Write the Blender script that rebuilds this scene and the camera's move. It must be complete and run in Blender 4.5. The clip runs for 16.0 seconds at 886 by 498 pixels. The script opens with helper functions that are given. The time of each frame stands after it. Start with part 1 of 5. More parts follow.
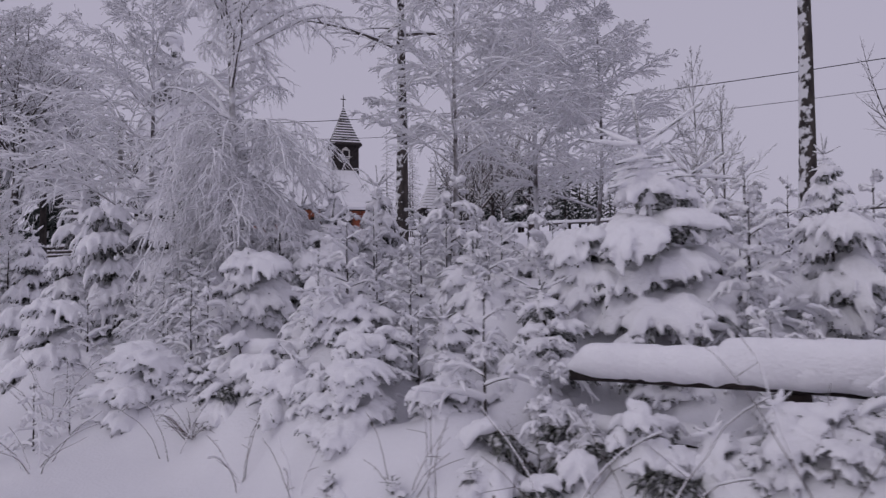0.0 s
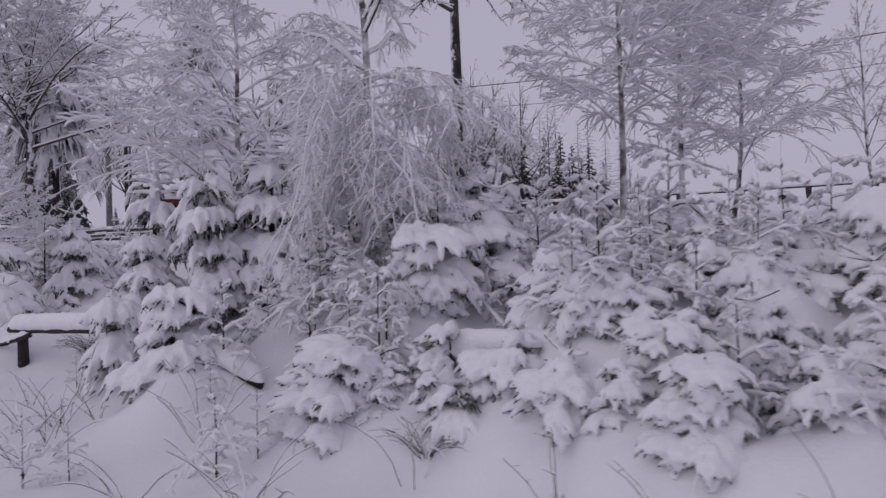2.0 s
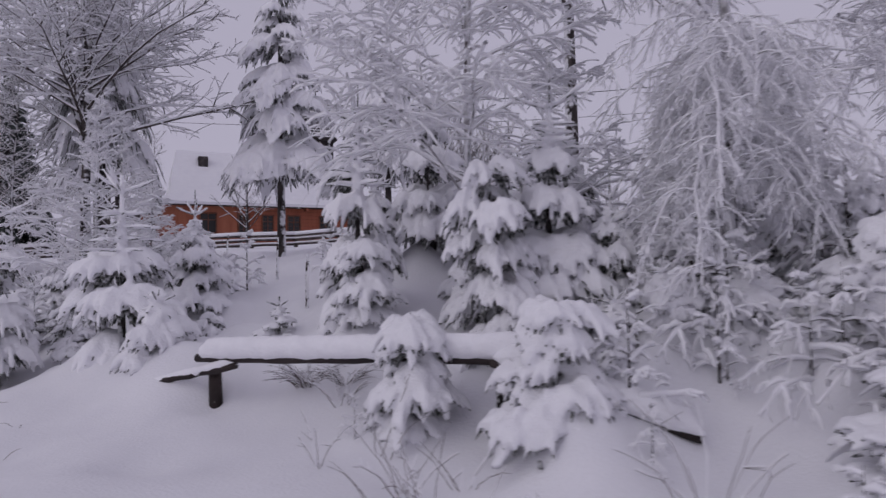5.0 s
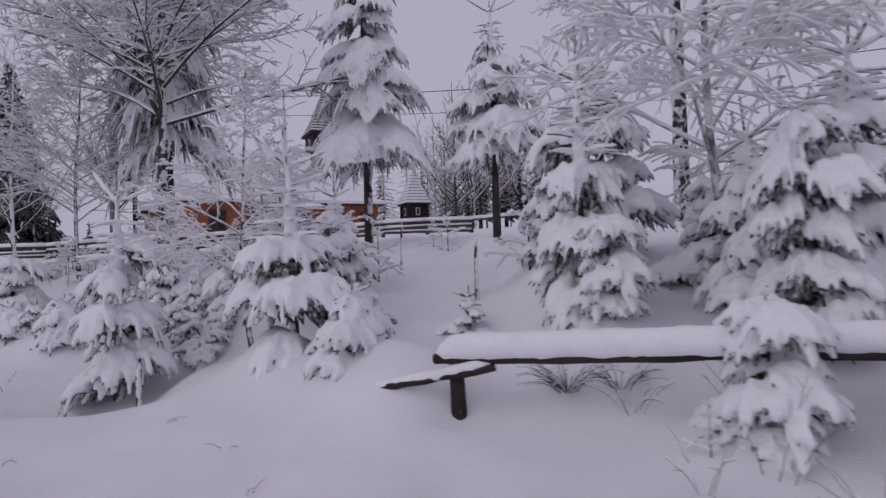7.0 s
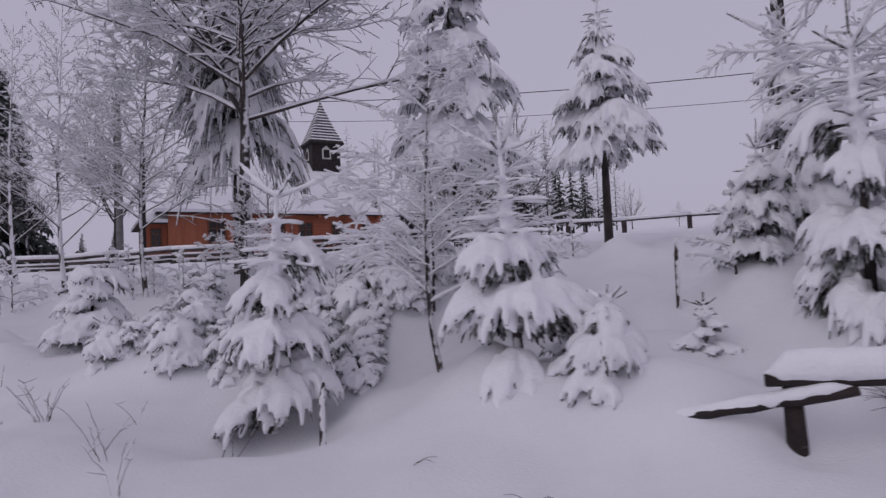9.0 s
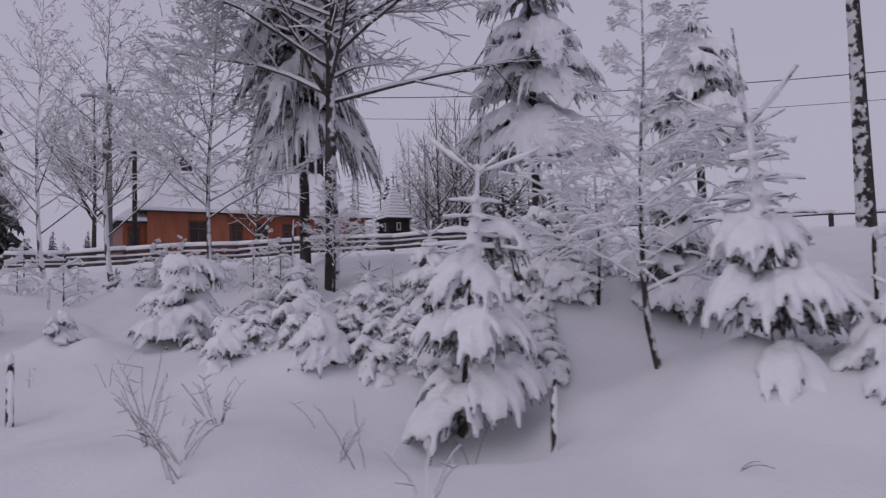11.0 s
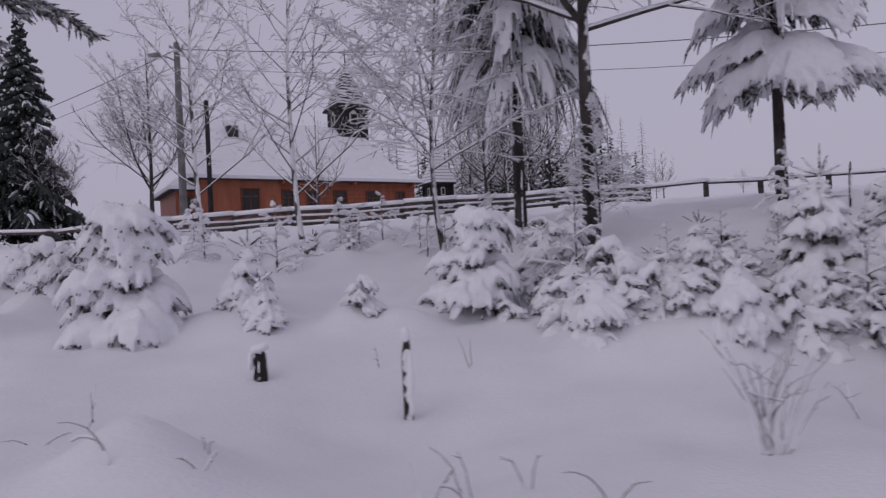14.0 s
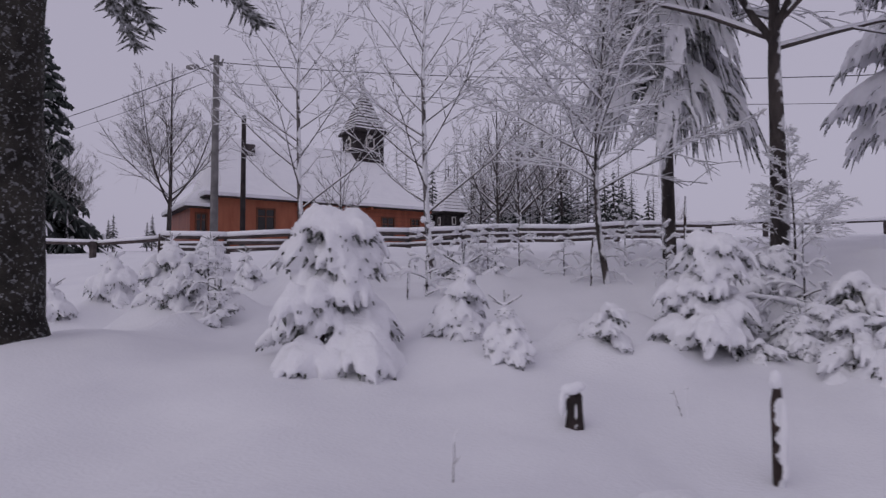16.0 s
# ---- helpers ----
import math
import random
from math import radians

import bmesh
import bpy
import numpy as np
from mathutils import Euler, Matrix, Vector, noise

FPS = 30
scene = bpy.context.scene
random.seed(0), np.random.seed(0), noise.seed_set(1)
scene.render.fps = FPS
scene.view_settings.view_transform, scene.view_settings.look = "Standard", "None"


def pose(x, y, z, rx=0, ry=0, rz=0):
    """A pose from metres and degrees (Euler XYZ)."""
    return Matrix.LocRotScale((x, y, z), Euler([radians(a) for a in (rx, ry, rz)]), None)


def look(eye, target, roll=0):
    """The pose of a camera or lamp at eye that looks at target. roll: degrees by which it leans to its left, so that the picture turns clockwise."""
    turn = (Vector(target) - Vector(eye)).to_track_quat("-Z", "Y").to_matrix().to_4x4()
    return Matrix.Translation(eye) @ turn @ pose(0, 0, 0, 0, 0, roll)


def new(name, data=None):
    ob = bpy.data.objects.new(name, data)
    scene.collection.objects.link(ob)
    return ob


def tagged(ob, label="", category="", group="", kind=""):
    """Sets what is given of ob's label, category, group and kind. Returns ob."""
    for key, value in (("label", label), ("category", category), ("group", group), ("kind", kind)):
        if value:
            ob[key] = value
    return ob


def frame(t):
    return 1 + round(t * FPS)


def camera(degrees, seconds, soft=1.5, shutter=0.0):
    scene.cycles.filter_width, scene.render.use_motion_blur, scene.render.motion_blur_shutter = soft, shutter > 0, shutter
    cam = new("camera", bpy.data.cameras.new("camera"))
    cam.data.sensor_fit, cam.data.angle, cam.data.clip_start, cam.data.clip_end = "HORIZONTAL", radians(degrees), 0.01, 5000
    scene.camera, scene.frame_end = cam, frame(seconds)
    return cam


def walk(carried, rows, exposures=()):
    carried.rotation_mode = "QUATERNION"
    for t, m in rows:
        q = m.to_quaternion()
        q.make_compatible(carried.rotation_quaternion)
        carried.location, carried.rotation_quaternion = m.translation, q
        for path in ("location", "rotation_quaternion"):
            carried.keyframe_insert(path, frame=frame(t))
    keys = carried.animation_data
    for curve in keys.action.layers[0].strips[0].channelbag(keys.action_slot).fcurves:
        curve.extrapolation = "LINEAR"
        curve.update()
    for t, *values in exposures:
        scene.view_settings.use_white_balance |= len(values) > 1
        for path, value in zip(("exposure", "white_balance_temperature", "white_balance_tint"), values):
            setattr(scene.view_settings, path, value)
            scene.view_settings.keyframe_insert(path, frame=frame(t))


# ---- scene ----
cam = camera(69.4, 16.0, soft=1.4, shutter=0.5)
PATH = [
    (0, (-0.197, 0.391, 1.249), (-1.286, 2.068, 1.313), -0.5),
    (0.5, (-0.668, 0.299, 1.229), (-1.742, 1.985, 1.295), -0.8),
    (1, (-1.245, 0.227, 1.23), (-2.296, 1.928, 1.293), -1.1),
    (1.5, (-1.924, 0.207, 1.241), (-2.941, 1.93, 1.276), -1.4),
    (2, (-2.46, 0.207, 1.212), (-3.471, 1.932, 1.221), -1.5),
    (2.5, (-2.898, 0.197, 1.187), (-3.917, 1.918, 1.167), -1.4),
    (3, (-3.508, 0.188, 1.16), (-4.503, 1.923, 1.162), -0.9),
    (3.5, (-4.146, 0.122, 1.146), (-5.087, 1.884, 1.239), 0.1),
    (4, (-4.8, 0.037, 1.192), (-5.7, 1.821, 1.288), -0.1),
    (6.5, (-7.852, -0.147, 1.093), (-8.699, 1.665, 1.135), -1.8),
    (7, (-8.431, -0.14, 1.095), (-9.261, 1.678, 1.157), -1.9),
    (7.5, (-8.986, -0.092, 1.068), (-9.803, 1.731, 1.158), -1.7),
    (8, (-9.534, -0.162, 1.085), (-10.327, 1.671, 1.182), -1.9),
    (8.5, (-10.103, -0.135, 1.069), (-10.88, 1.704, 1.176), -2.0),
    (9, (-10.673, -0.139, 1.108), (-11.435, 1.707, 1.206), -2.4),
    (11.5, (-13.295, -0.353, 1.01), (-13.917, 1.544, 1.129), -1.9),
    (12, (-13.911, -0.216, 1.046), (-14.538, 1.68, 1.155), -2.6),
    (12.5, (-14.499, -0.156, 1.048), (-15.144, 1.735, 1.145), -2.8),
    (13, (-15.079, -0.179, 1.083), (-15.728, 1.712, 1.14), -3.0),
    (13.5, (-15.591, -0.227, 1.051), (-16.253, 1.66, 1.088), -2.8),
    (14, (-16.153, -0.269, 1.04), (-16.824, 1.615, 1.054), -2.7),
    (14.5, (-16.727, -0.254, 1.03), (-17.399, 1.63, 1.053), -2.2),
    (15, (-17.298, -0.255, 1.032), (-17.959, 1.631, 1.09), -1.3),
    (15.5, (-17.871, -0.237, 1.037), (-18.509, 1.657, 1.126), -0.4),
    (16, (-18.378, -0.231, 1.036), (-18.999, 1.667, 1.145), -0.2),
]
walk(cam, [(t, look(eye, target, roll)) for t, eye, target, roll in PATH], exposures=[(0, 0.0), (9, 0.0), (11.5, -0.04), (16, -0.05)])

# ---------------------------------------------------------------- light
world = bpy.data.worlds.new("overcast_sky")
scene.world = world
world.use_nodes = True
wn, wl = world.node_tree.nodes, world.node_tree.links
wn.clear()
sky = wn.new("ShaderNodeTexSky")
sky.sky_type = "NISHITA"
sky.sun_disc = False
sky.sun_elevation, sky.sun_rotation = radians(28), radians(200)
sky.dust_density = 4.0
grey = wn.new("ShaderNodeHueSaturation")
grey.inputs["Saturation"].default_value = 0.25
cloud = wn.new("ShaderNodeMix")
cloud.data_type = "RGBA"
cloud.inputs["Factor"].default_value = 0.9
cloud.inputs["B"].default_value = (4.3, 4.02, 5.2, 1)
back = wn.new("ShaderNodeBackground")
back.inputs["Strength"].default_value = 0.1
wout = wn.new("ShaderNodeOutputWorld")
wl.new(sky.outputs["Color"], grey.inputs["Color"])
wl.new(grey.outputs["Color"], cloud.inputs["A"])
wl.new(cloud.outputs["Result"], back.inputs["Color"])
wl.new(back.outputs["Background"], wout.inputs["Surface"])
sun = new("sun", bpy.data.lights.new("sun", "SUN"))
sun.data.energy, sun.data.angle, sun.data.color = 0.22, radians(40), (1.0, 0.97, 0.95)
sun.matrix_world = look((0, 0, 0), (0.35, 0.6, -0.75))


# ---------------------------------------------------------------- materials
def material(name, base, dark, rough=0.8, scale=6.0, fine=60.0, bump=0.3, dist=0.01, stretch=(1, 1, 1), contrast=(0.35, 0.65), spec=0.3):
    """A surface that varies at two scales between two colours, with relief."""
    m = bpy.data.materials.new(name)
    m.use_nodes = True
    n, l = m.node_tree.nodes, m.node_tree.links
    b = n["Principled BSDF"]
    b.inputs["Roughness"].default_value = rough
    b.inputs["Specular IOR Level"].default_value = spec
    co, mp = n.new("ShaderNodeTexCoord"), n.new("ShaderNodeMapping")
    mp.inputs["Scale"].default_value = stretch
    l.new(co.outputs["Object"], mp.inputs["Vector"])
    big, small = n.new("ShaderNodeTexNoise"), n.new("ShaderNodeTexNoise")
    big.inputs["Scale"].default_value, small.inputs["Scale"].default_value = scale, fine
    big.inputs["Detail"].default_value, small.inputs["Detail"].default_value = 4, 3
    ramp, mix = n.new("ShaderNodeValToRGB"), n.new("ShaderNodeMix")
    ramp.color_ramp.elements[0].position, ramp.color_ramp.elements[1].position = contrast
    ramp.color_ramp.elements[0].color, ramp.color_ramp.elements[1].color = (*dark, 1), (*base, 1)
    mix.data_type, mix.blend_type = "RGBA", "MULTIPLY"
    mix.inputs["Factor"].default_value = 0.35
    for t in (big, small):
        l.new(mp.outputs["Vector"], t.inputs["Vector"])
    l.new(big.outputs["Fac"], ramp.inputs["Fac"])
    l.new(ramp.outputs["Color"], mix.inputs["A"])
    l.new(small.outputs["Fac"], mix.inputs["B"])
    l.new(mix.outputs["Result"], b.inputs["Base Color"])
    bp = n.new("ShaderNodeBump")
    bp.inputs["Strength"].default_value, bp.inputs["Distance"].default_value = bump, dist
    l.new(small.outputs["Fac"], bp.inputs["Height"])
    l.new(bp.outputs["Normal"], b.inputs["Normal"])
    return m


def snow_material(name, base, dark, bump, dist, big_scale):
    m = material(name, base, dark, rough=0.75, scale=big_scale, fine=45.0, bump=bump, dist=dist, contrast=(0.2, 0.7), spec=0.15)
    for node in m.node_tree.nodes:
        if node.type == "MIX":
            node.inputs["Factor"].default_value = 0.06
    return m


SNOW = snow_material("fresh_snow", (0.857, 0.854, 0.883), (0.797, 0.794, 0.832), 0.35, 0.02, 2.0)
SNOW_PAD = snow_material("snow_on_boughs", (0.935, 0.931, 0.961), (0.875, 0.871, 0.905), 0.5, 0.02, 9.0)
FROST = snow_material("frosted_snow", (0.945, 0.94, 0.967), (0.875, 0.871, 0.905), 0.4, 0.01, 14.0)
NEEDLES = material("spruce_needles", (0.10, 0.105, 0.085), (0.045, 0.048, 0.042), 0.8, 18, 120, 0.6, 0.01)
NEEDLES_FAR = material("dark_spruce_needles", (0.08, 0.095, 0.085), (0.035, 0.042, 0.04), 0.85, 4, 50, 0.5, 0.02)
BARK = material("dark_bark", (0.10, 0.082, 0.075), (0.04, 0.033, 0.032), 0.9, 7, 55, 0.9, 0.02, (1, 1, 0.35))
TWIG = material("twig_bark", (0.12, 0.098, 0.092), (0.055, 0.045, 0.043), 0.85, 12, 90, 0.5, 0.004)
DEAD = material("dry_brown_stalk", (0.13, 0.095, 0.08), (0.055, 0.04, 0.036), 0.85, 12, 90, 0.4, 0.004)
LOG = material("weathered_log", (0.055, 0.042, 0.04), (0.018, 0.014, 0.014), 0.85, 6, 60, 0.8, 0.01, (0.25, 1, 1))
GREYWOOD = material("grey_fence_wood", (0.13, 0.105, 0.1), (0.05, 0.04, 0.04), 0.85, 5, 40, 0.7, 0.01)
PLANK = material("orange_varnished_pine", (0.42, 0.125, 0.065), (0.30, 0.08, 0.04), 0.5, 3, 40, 0.4, 0.005, (1, 1, 0.15))
PLANK_PALE = material("pale_pine", (0.44, 0.15, 0.08), (0.34, 0.105, 0.055), 0.5, 3, 40, 0.4, 0.005, (1, 1, 0.15))
TRIM = material("brown_window_frame", (0.20, 0.07, 0.035), (0.12, 0.04, 0.02), 0.5, 6, 50, 0.3, 0.004)
DARKWOOD = material("tarred_shingles", (0.045, 0.036, 0.036), (0.018, 0.014, 0.015), 0.8, 5, 40, 0.7, 0.01)
SHINGLE = material("dark_roof_shingle", (0.10, 0.085, 0.085), (0.045, 0.038, 0.04), 0.85, 5, 40, 0.7, 0.01)
CONCRETE = material("grey_concrete_pole", (0.26, 0.25, 0.25), (0.15, 0.145, 0.145), 0.85, 3, 40, 0.4, 0.006)
METAL = material("dull_lamp_metal", (0.30, 0.29, 0.29), (0.2, 0.19, 0.19), 0.45, 6, 40, 0.2, 0.003)
CABLE = material("black_cable", (0.03, 0.03, 0.035), (0.02, 0.02, 0.022), 0.6, 6, 40, 0.2, 0.002)
WHITEPAINT = material("white_frame_paint", (0.75, 0.72, 0.68), (0.62, 0.6, 0.57), 0.6, 6, 40, 0.2, 0.002)
GLASS = bpy.data.materials.new("dark_window_glass")
GLASS.use_nodes = True
gb = GLASS.node_tree.nodes["Principled BSDF"]
gb.inputs["Base Color"].default_value, gb.inputs["Roughness"].default_value = (0.02, 0.018, 0.018, 1), 0.12


def add_snow_flecks(m, amount, scale=9.0, windward=0.0, tone=0.8, soft=0.05):
    """Pale flecks with a patchy shape of their own: wind-blown snow stuck to bark, frost with painted-in haze on
    needles.
    """
    n, l = m.node_tree.nodes, m.node_tree.links
    b = n["Principled BSDF"]
    was = b.inputs["Base Color"].links[0].from_socket
    t, r, mix = n.new("ShaderNodeTexNoise"), n.new("ShaderNodeValToRGB"), n.new("ShaderNodeMix")
    co = n.new("ShaderNodeTexCoord")
    t.inputs["Scale"].default_value, t.inputs["Detail"].default_value = scale, 6
    r.color_ramp.elements[0].position, r.color_ramp.elements[1].position = amount, amount + soft
    mix.data_type = "RGBA"
    mix.inputs["B"].default_value = (tone, tone, tone * 1.03, 1)
    l.new(co.outputs["Object"], t.inputs["Vector"])
    side, add = n.new("ShaderNodeVectorMath"), n.new("ShaderNodeMath")
    side.operation, add.operation = "DOT_PRODUCT", "MULTIPLY_ADD"
    side.inputs[1].default_value = (0.85, -0.5, 0.1)
    l.new(co.outputs["Normal"], side.inputs[0])
    l.new(side.outputs["Value"], add.inputs[0])
    add.inputs[1].default_value = windward
    l.new(t.outputs["Fac"], add.inputs[2])
    l.new(add.outputs["Value"], r.inputs["Fac"])
    l.new(r.outputs["Color"], mix.inputs["Factor"])
    l.new(was, mix.inputs["A"])
    l.new(mix.outputs["Result"], b.inputs["Base Color"])


BARK_SNOWY = material("bark_with_stuck_snow", (0.095, 0.08, 0.074), (0.035, 0.03, 0.03), 0.9, 7, 55, 0.9, 0.02, (1, 1, 0.35))
add_snow_flecks(BARK_SNOWY, 0.60, 7.0, 0.2, 0.72, 0.09)
BARK_LICHEN = material("rough_bark_with_lichen", (0.055, 0.05, 0.042), (0.018, 0.016, 0.014), 0.9, 5, 40, 1.0, 0.03)
add_snow_flecks(BARK_LICHEN, 0.57, 30.0, 0.0, 0.16)
add_snow_flecks(BARK_LICHEN, 0.66, 60.0, 0.0, 0.55)
BARK_PALE = material("pale_birch_bark_with_snow", (0.20, 0.18, 0.175), (0.07, 0.06, 0.06), 0.85, 7, 55, 0.6, 0.01)
add_snow_flecks(BARK_PALE, 0.5, 6.0, 0.15)
BARK_FROST = material("frost_plastered_bark", (0.20, 0.18, 0.178), (0.08, 0.07, 0.07), 0.9, 7, 55, 0.8, 0.015)
add_snow_flecks(BARK_FROST, 0.40, 6.0, 0.06, 0.74, 0.2)
# hoar on twigs, with the wood whitened further to paint in distance haze
TWIG_FROST_HAZE = material("hoar_and_haze_twigs", (0.5, 0.48, 0.485), (0.26, 0.245, 0.245), 0.9, 12, 90, 0.5, 0.004)
add_snow_flecks(TWIG_FROST_HAZE, 0.42, 9.0, 0.0, 0.74, 0.2)
POST_SNOWY = material("post_with_stuck_snow", (0.085, 0.06, 0.052), (0.03, 0.022, 0.02), 0.9, 6, 50, 0.8, 0.01)
add_snow_flecks(POST_SNOWY, 0.56, 14.0, 0.2)
POST_DARK = material("dark_wet_post", (0.06, 0.045, 0.042), (0.02, 0.016, 0.016), 0.9, 6, 50, 0.8, 0.01)
add_snow_flecks(POST_DARK, 0.66, 14.0, 0.04)
# frost on the needles, spread wide so its paleness also paints in haze
add_snow_flecks(NEEDLES, 0.43, 22.0, 0.0, 0.74, 0.26)
add_snow_flecks(NEEDLES_FAR, 0.62, 6.0)


# ---------------------------------------------------------------- mesh helpers
def mesh_of(name, chunks, mat, smooth=True):
    """One mesh out of (vertices, faces) chunks."""
    verts, faces, at = [], [], 0
    for v, f in chunks:
        v = np.asarray(v, float).reshape(-1, 3)
        verts.append(v)
        faces += [tuple(int(i) + at for i in q) for q in f]
        at += len(v)
    me = bpy.data.meshes.new(name)
    me.from_pydata(np.concatenate(verts).tolist(), [], faces)
    me.materials.append(mat)
    if smooth:
        me.polygons.foreach_set("use_smooth", [True] * len(me.polygons))
    me.update()
    return me


def part(name, data, parent, label="", kind=""):
    ob = new(name, data)
    ob.parent = parent
    return tagged(ob, label, kind=kind)


def thing(name, label, category, at=(0, 0, 0), turn=0.0, size=1.0, group="", kind=""):
    ob = new(name)
    ob.matrix_basis = pose(*at, 0, 0, turn) @ Matrix.Diagonal((size, size, size, 1))
    return tagged(ob, label, category, group, kind)


def tubes(P, R, sides=5, caps=False):
    """Tubes along polylines P (m, n, 3) with radii R (m, n)."""
    P, R = np.asarray(P, float), np.asarray(R, float)
    if P.ndim == 2:
        P, R = P[None], R[None]
    m, n, _ = P.shape
    T = np.gradient(P, axis=1)
    T /= np.linalg.norm(T, axis=-1, keepdims=True) + 1e-9
    mean = T.mean(1, keepdims=True)
    ref = np.where(np.abs(mean[..., 2:3]) > 0.9, np.array([1.0, 0.1, 0]), np.array([0, 0, 1.0]))
    U = np.cross(T, np.broadcast_to(ref, T.shape))
    U /= np.linalg.norm(U, axis=-1, keepdims=True) + 1e-9
    V = np.cross(U, T)
    a = np.linspace(0, 2 * np.pi, sides, endpoint=False)
    ring = U[:, :, None] * np.cos(a)[:, None] + V[:, :, None] * np.sin(a)[:, None]
    verts = (P[:, :, None] + ring * R[:, :, None, None]).reshape(-1, 3)
    i = np.arange(m * n * sides).reshape(m, n, sides)
    q = np.stack([i[:, :-1], np.roll(i[:, :-1], -1, 2), np.roll(i[:, 1:], -1, 2), i[:, 1:]], -1).reshape(-1, 4)
    faces = q.tolist()
    if caps:
        faces += i[:, 0, ::-1].tolist() + i[:, -1].tolist()
    return verts, faces


def box(x0, x1, y0, y1, z0, z1):
    v = [(x, y, z) for x in (x0, x1) for y in (y0, y1) for z in (z0, z1)]
    return v, [(0, 1, 3, 2), (4, 6, 7, 5), (0, 4, 5, 1), (2, 3, 7, 6), (0, 2, 6, 4), (1, 5, 7, 3)]


def bevel_mesh(name, chunks, mat, width=0.01, segments=2):
    """A mesh with rounded edges."""
    me = mesh_of(name, chunks, mat, False)
    bm = bmesh.new()
    bm.from_mesh(me)
    bmesh.ops.bevel(bm, geom=bm.edges[:], offset=width, segments=segments, affect="EDGES", profile=0.6)
    bm.to_mesh(me)
    bm.free()
    return me


def blob(c, r, sub=2):
    bm = bmesh.new()
    bmesh.ops.create_icosphere(bm, subdivisions=sub, radius=1.0)
    v = np.array([x.co[:] for x in bm.verts]) * np.asarray(r) + np.asarray(c)
    f = [[x.index for x in p.verts] for p in bm.faces]
    bm.free()
    return v, f


def fused(name, chunks, mat, voxel, smooth=3, rough=0.0, seed=0, keep=0.3):
    """Overlapping closed shapes fused into one soft skin, as snow pads grow together."""
    src = mesh_of(name + "_raw", chunks, mat)
    ob = bpy.data.objects.new(name + "_raw", src)
    scene.collection.objects.link(ob)
    md = ob.modifiers.new("fuse", "REMESH")
    md.mode, md.voxel_size, md.use_smooth_shade = "VOXEL", voxel, True
    sm = ob.modifiers.new("soften", "SMOOTH")
    sm.factor, sm.iterations = 0.5, smooth
    dm = ob.modifiers.new("thin", "DECIMATE")
    dm.ratio = keep
    dg = bpy.context.evaluated_depsgraph_get()
    dg.update()
    me = bpy.data.meshes.new_from_object(ob.evaluated_get(dg))
    me.name = name
    bpy.data.objects.remove(ob)
    bpy.data.meshes.remove(src)
    if rough:
        n = len(me.vertices)
        co, no = np.zeros(n * 3), np.zeros(n * 3)
        me.vertices.foreach_get("co", co)
        me.vertices.foreach_get("normal", no)
        co, no = co.reshape(-1, 3), no.reshape(-1, 3)
        w = np.sin(co @ [31, 17, 23] + seed) + np.sin(co @ [-19, 37, 11]) + np.sin(co @ [13, -29, 41] + 2)
        me.vertices.foreach_set("co", (co + no * (rough * w / 3)[:, None]).ravel())
    me.materials.clear()
    me.materials.append(mat)
    me.polygons.foreach_set("use_smooth", [True] * len(me.polygons))
    me.update()
    return me


PROFILE_Y = (-400, -30, -4, 0, 2.2, 3.6, 5.0, 6.2, 7.6, 9.0, 10.5, 13.0, 20.0, 30.0, 43.0, 60.0, 120.0, 400.0, 1500.0)
PROFILE_Z = (-3.0, -1.2, -0.40, -0.18, -0.10, -0.08, 0.18, 0.53, 1.10, 1.42, 1.60, 1.82, 2.30, 3.00, 3.90, 5.0, 6.5, 4.0, 0.0)


def ground_z(x, y):
    """Height of the snow: a verge that climbs a bank towards the church, rising to the west."""
    x, y = np.asarray(x, float), np.asarray(y, float)
    z = 0
    for d, w in ((-0.9, 0.2), (-0.45, 0.2), (0.0, 0.2), (0.45, 0.2), (0.9, 0.2)):
        z = z + w * np.interp(y + d * (1 + np.abs(y) * 0.04), PROFILE_Y, PROFILE_Z)
    near = np.clip(1 - (y - 4.0) / 4.0, 0, 1) * np.clip((y + 20) / 20, 0, 1)
    west = np.clip(-(x + 11.0), 0, 14) / 10
    east = np.clip(x + 10.0, 0, 10) / 10
    z = z + near * (0.42 * west * west * (3 - 2 * np.minimum(west, 1.4)) * 0.9 - 0.22 * east)
    amp = np.clip(1.2 - np.abs(y - 5) / 30, 0.15, 1)
    z = z + amp * (0.035 * np.sin(1.3 * x + 0.7 * y) + 0.03 * np.sin(2.1 * y - 0.9 * x + 1.0) + 0.02 * np.sin(3.7 * x + 2.0 + 1.9 * y))
    return z

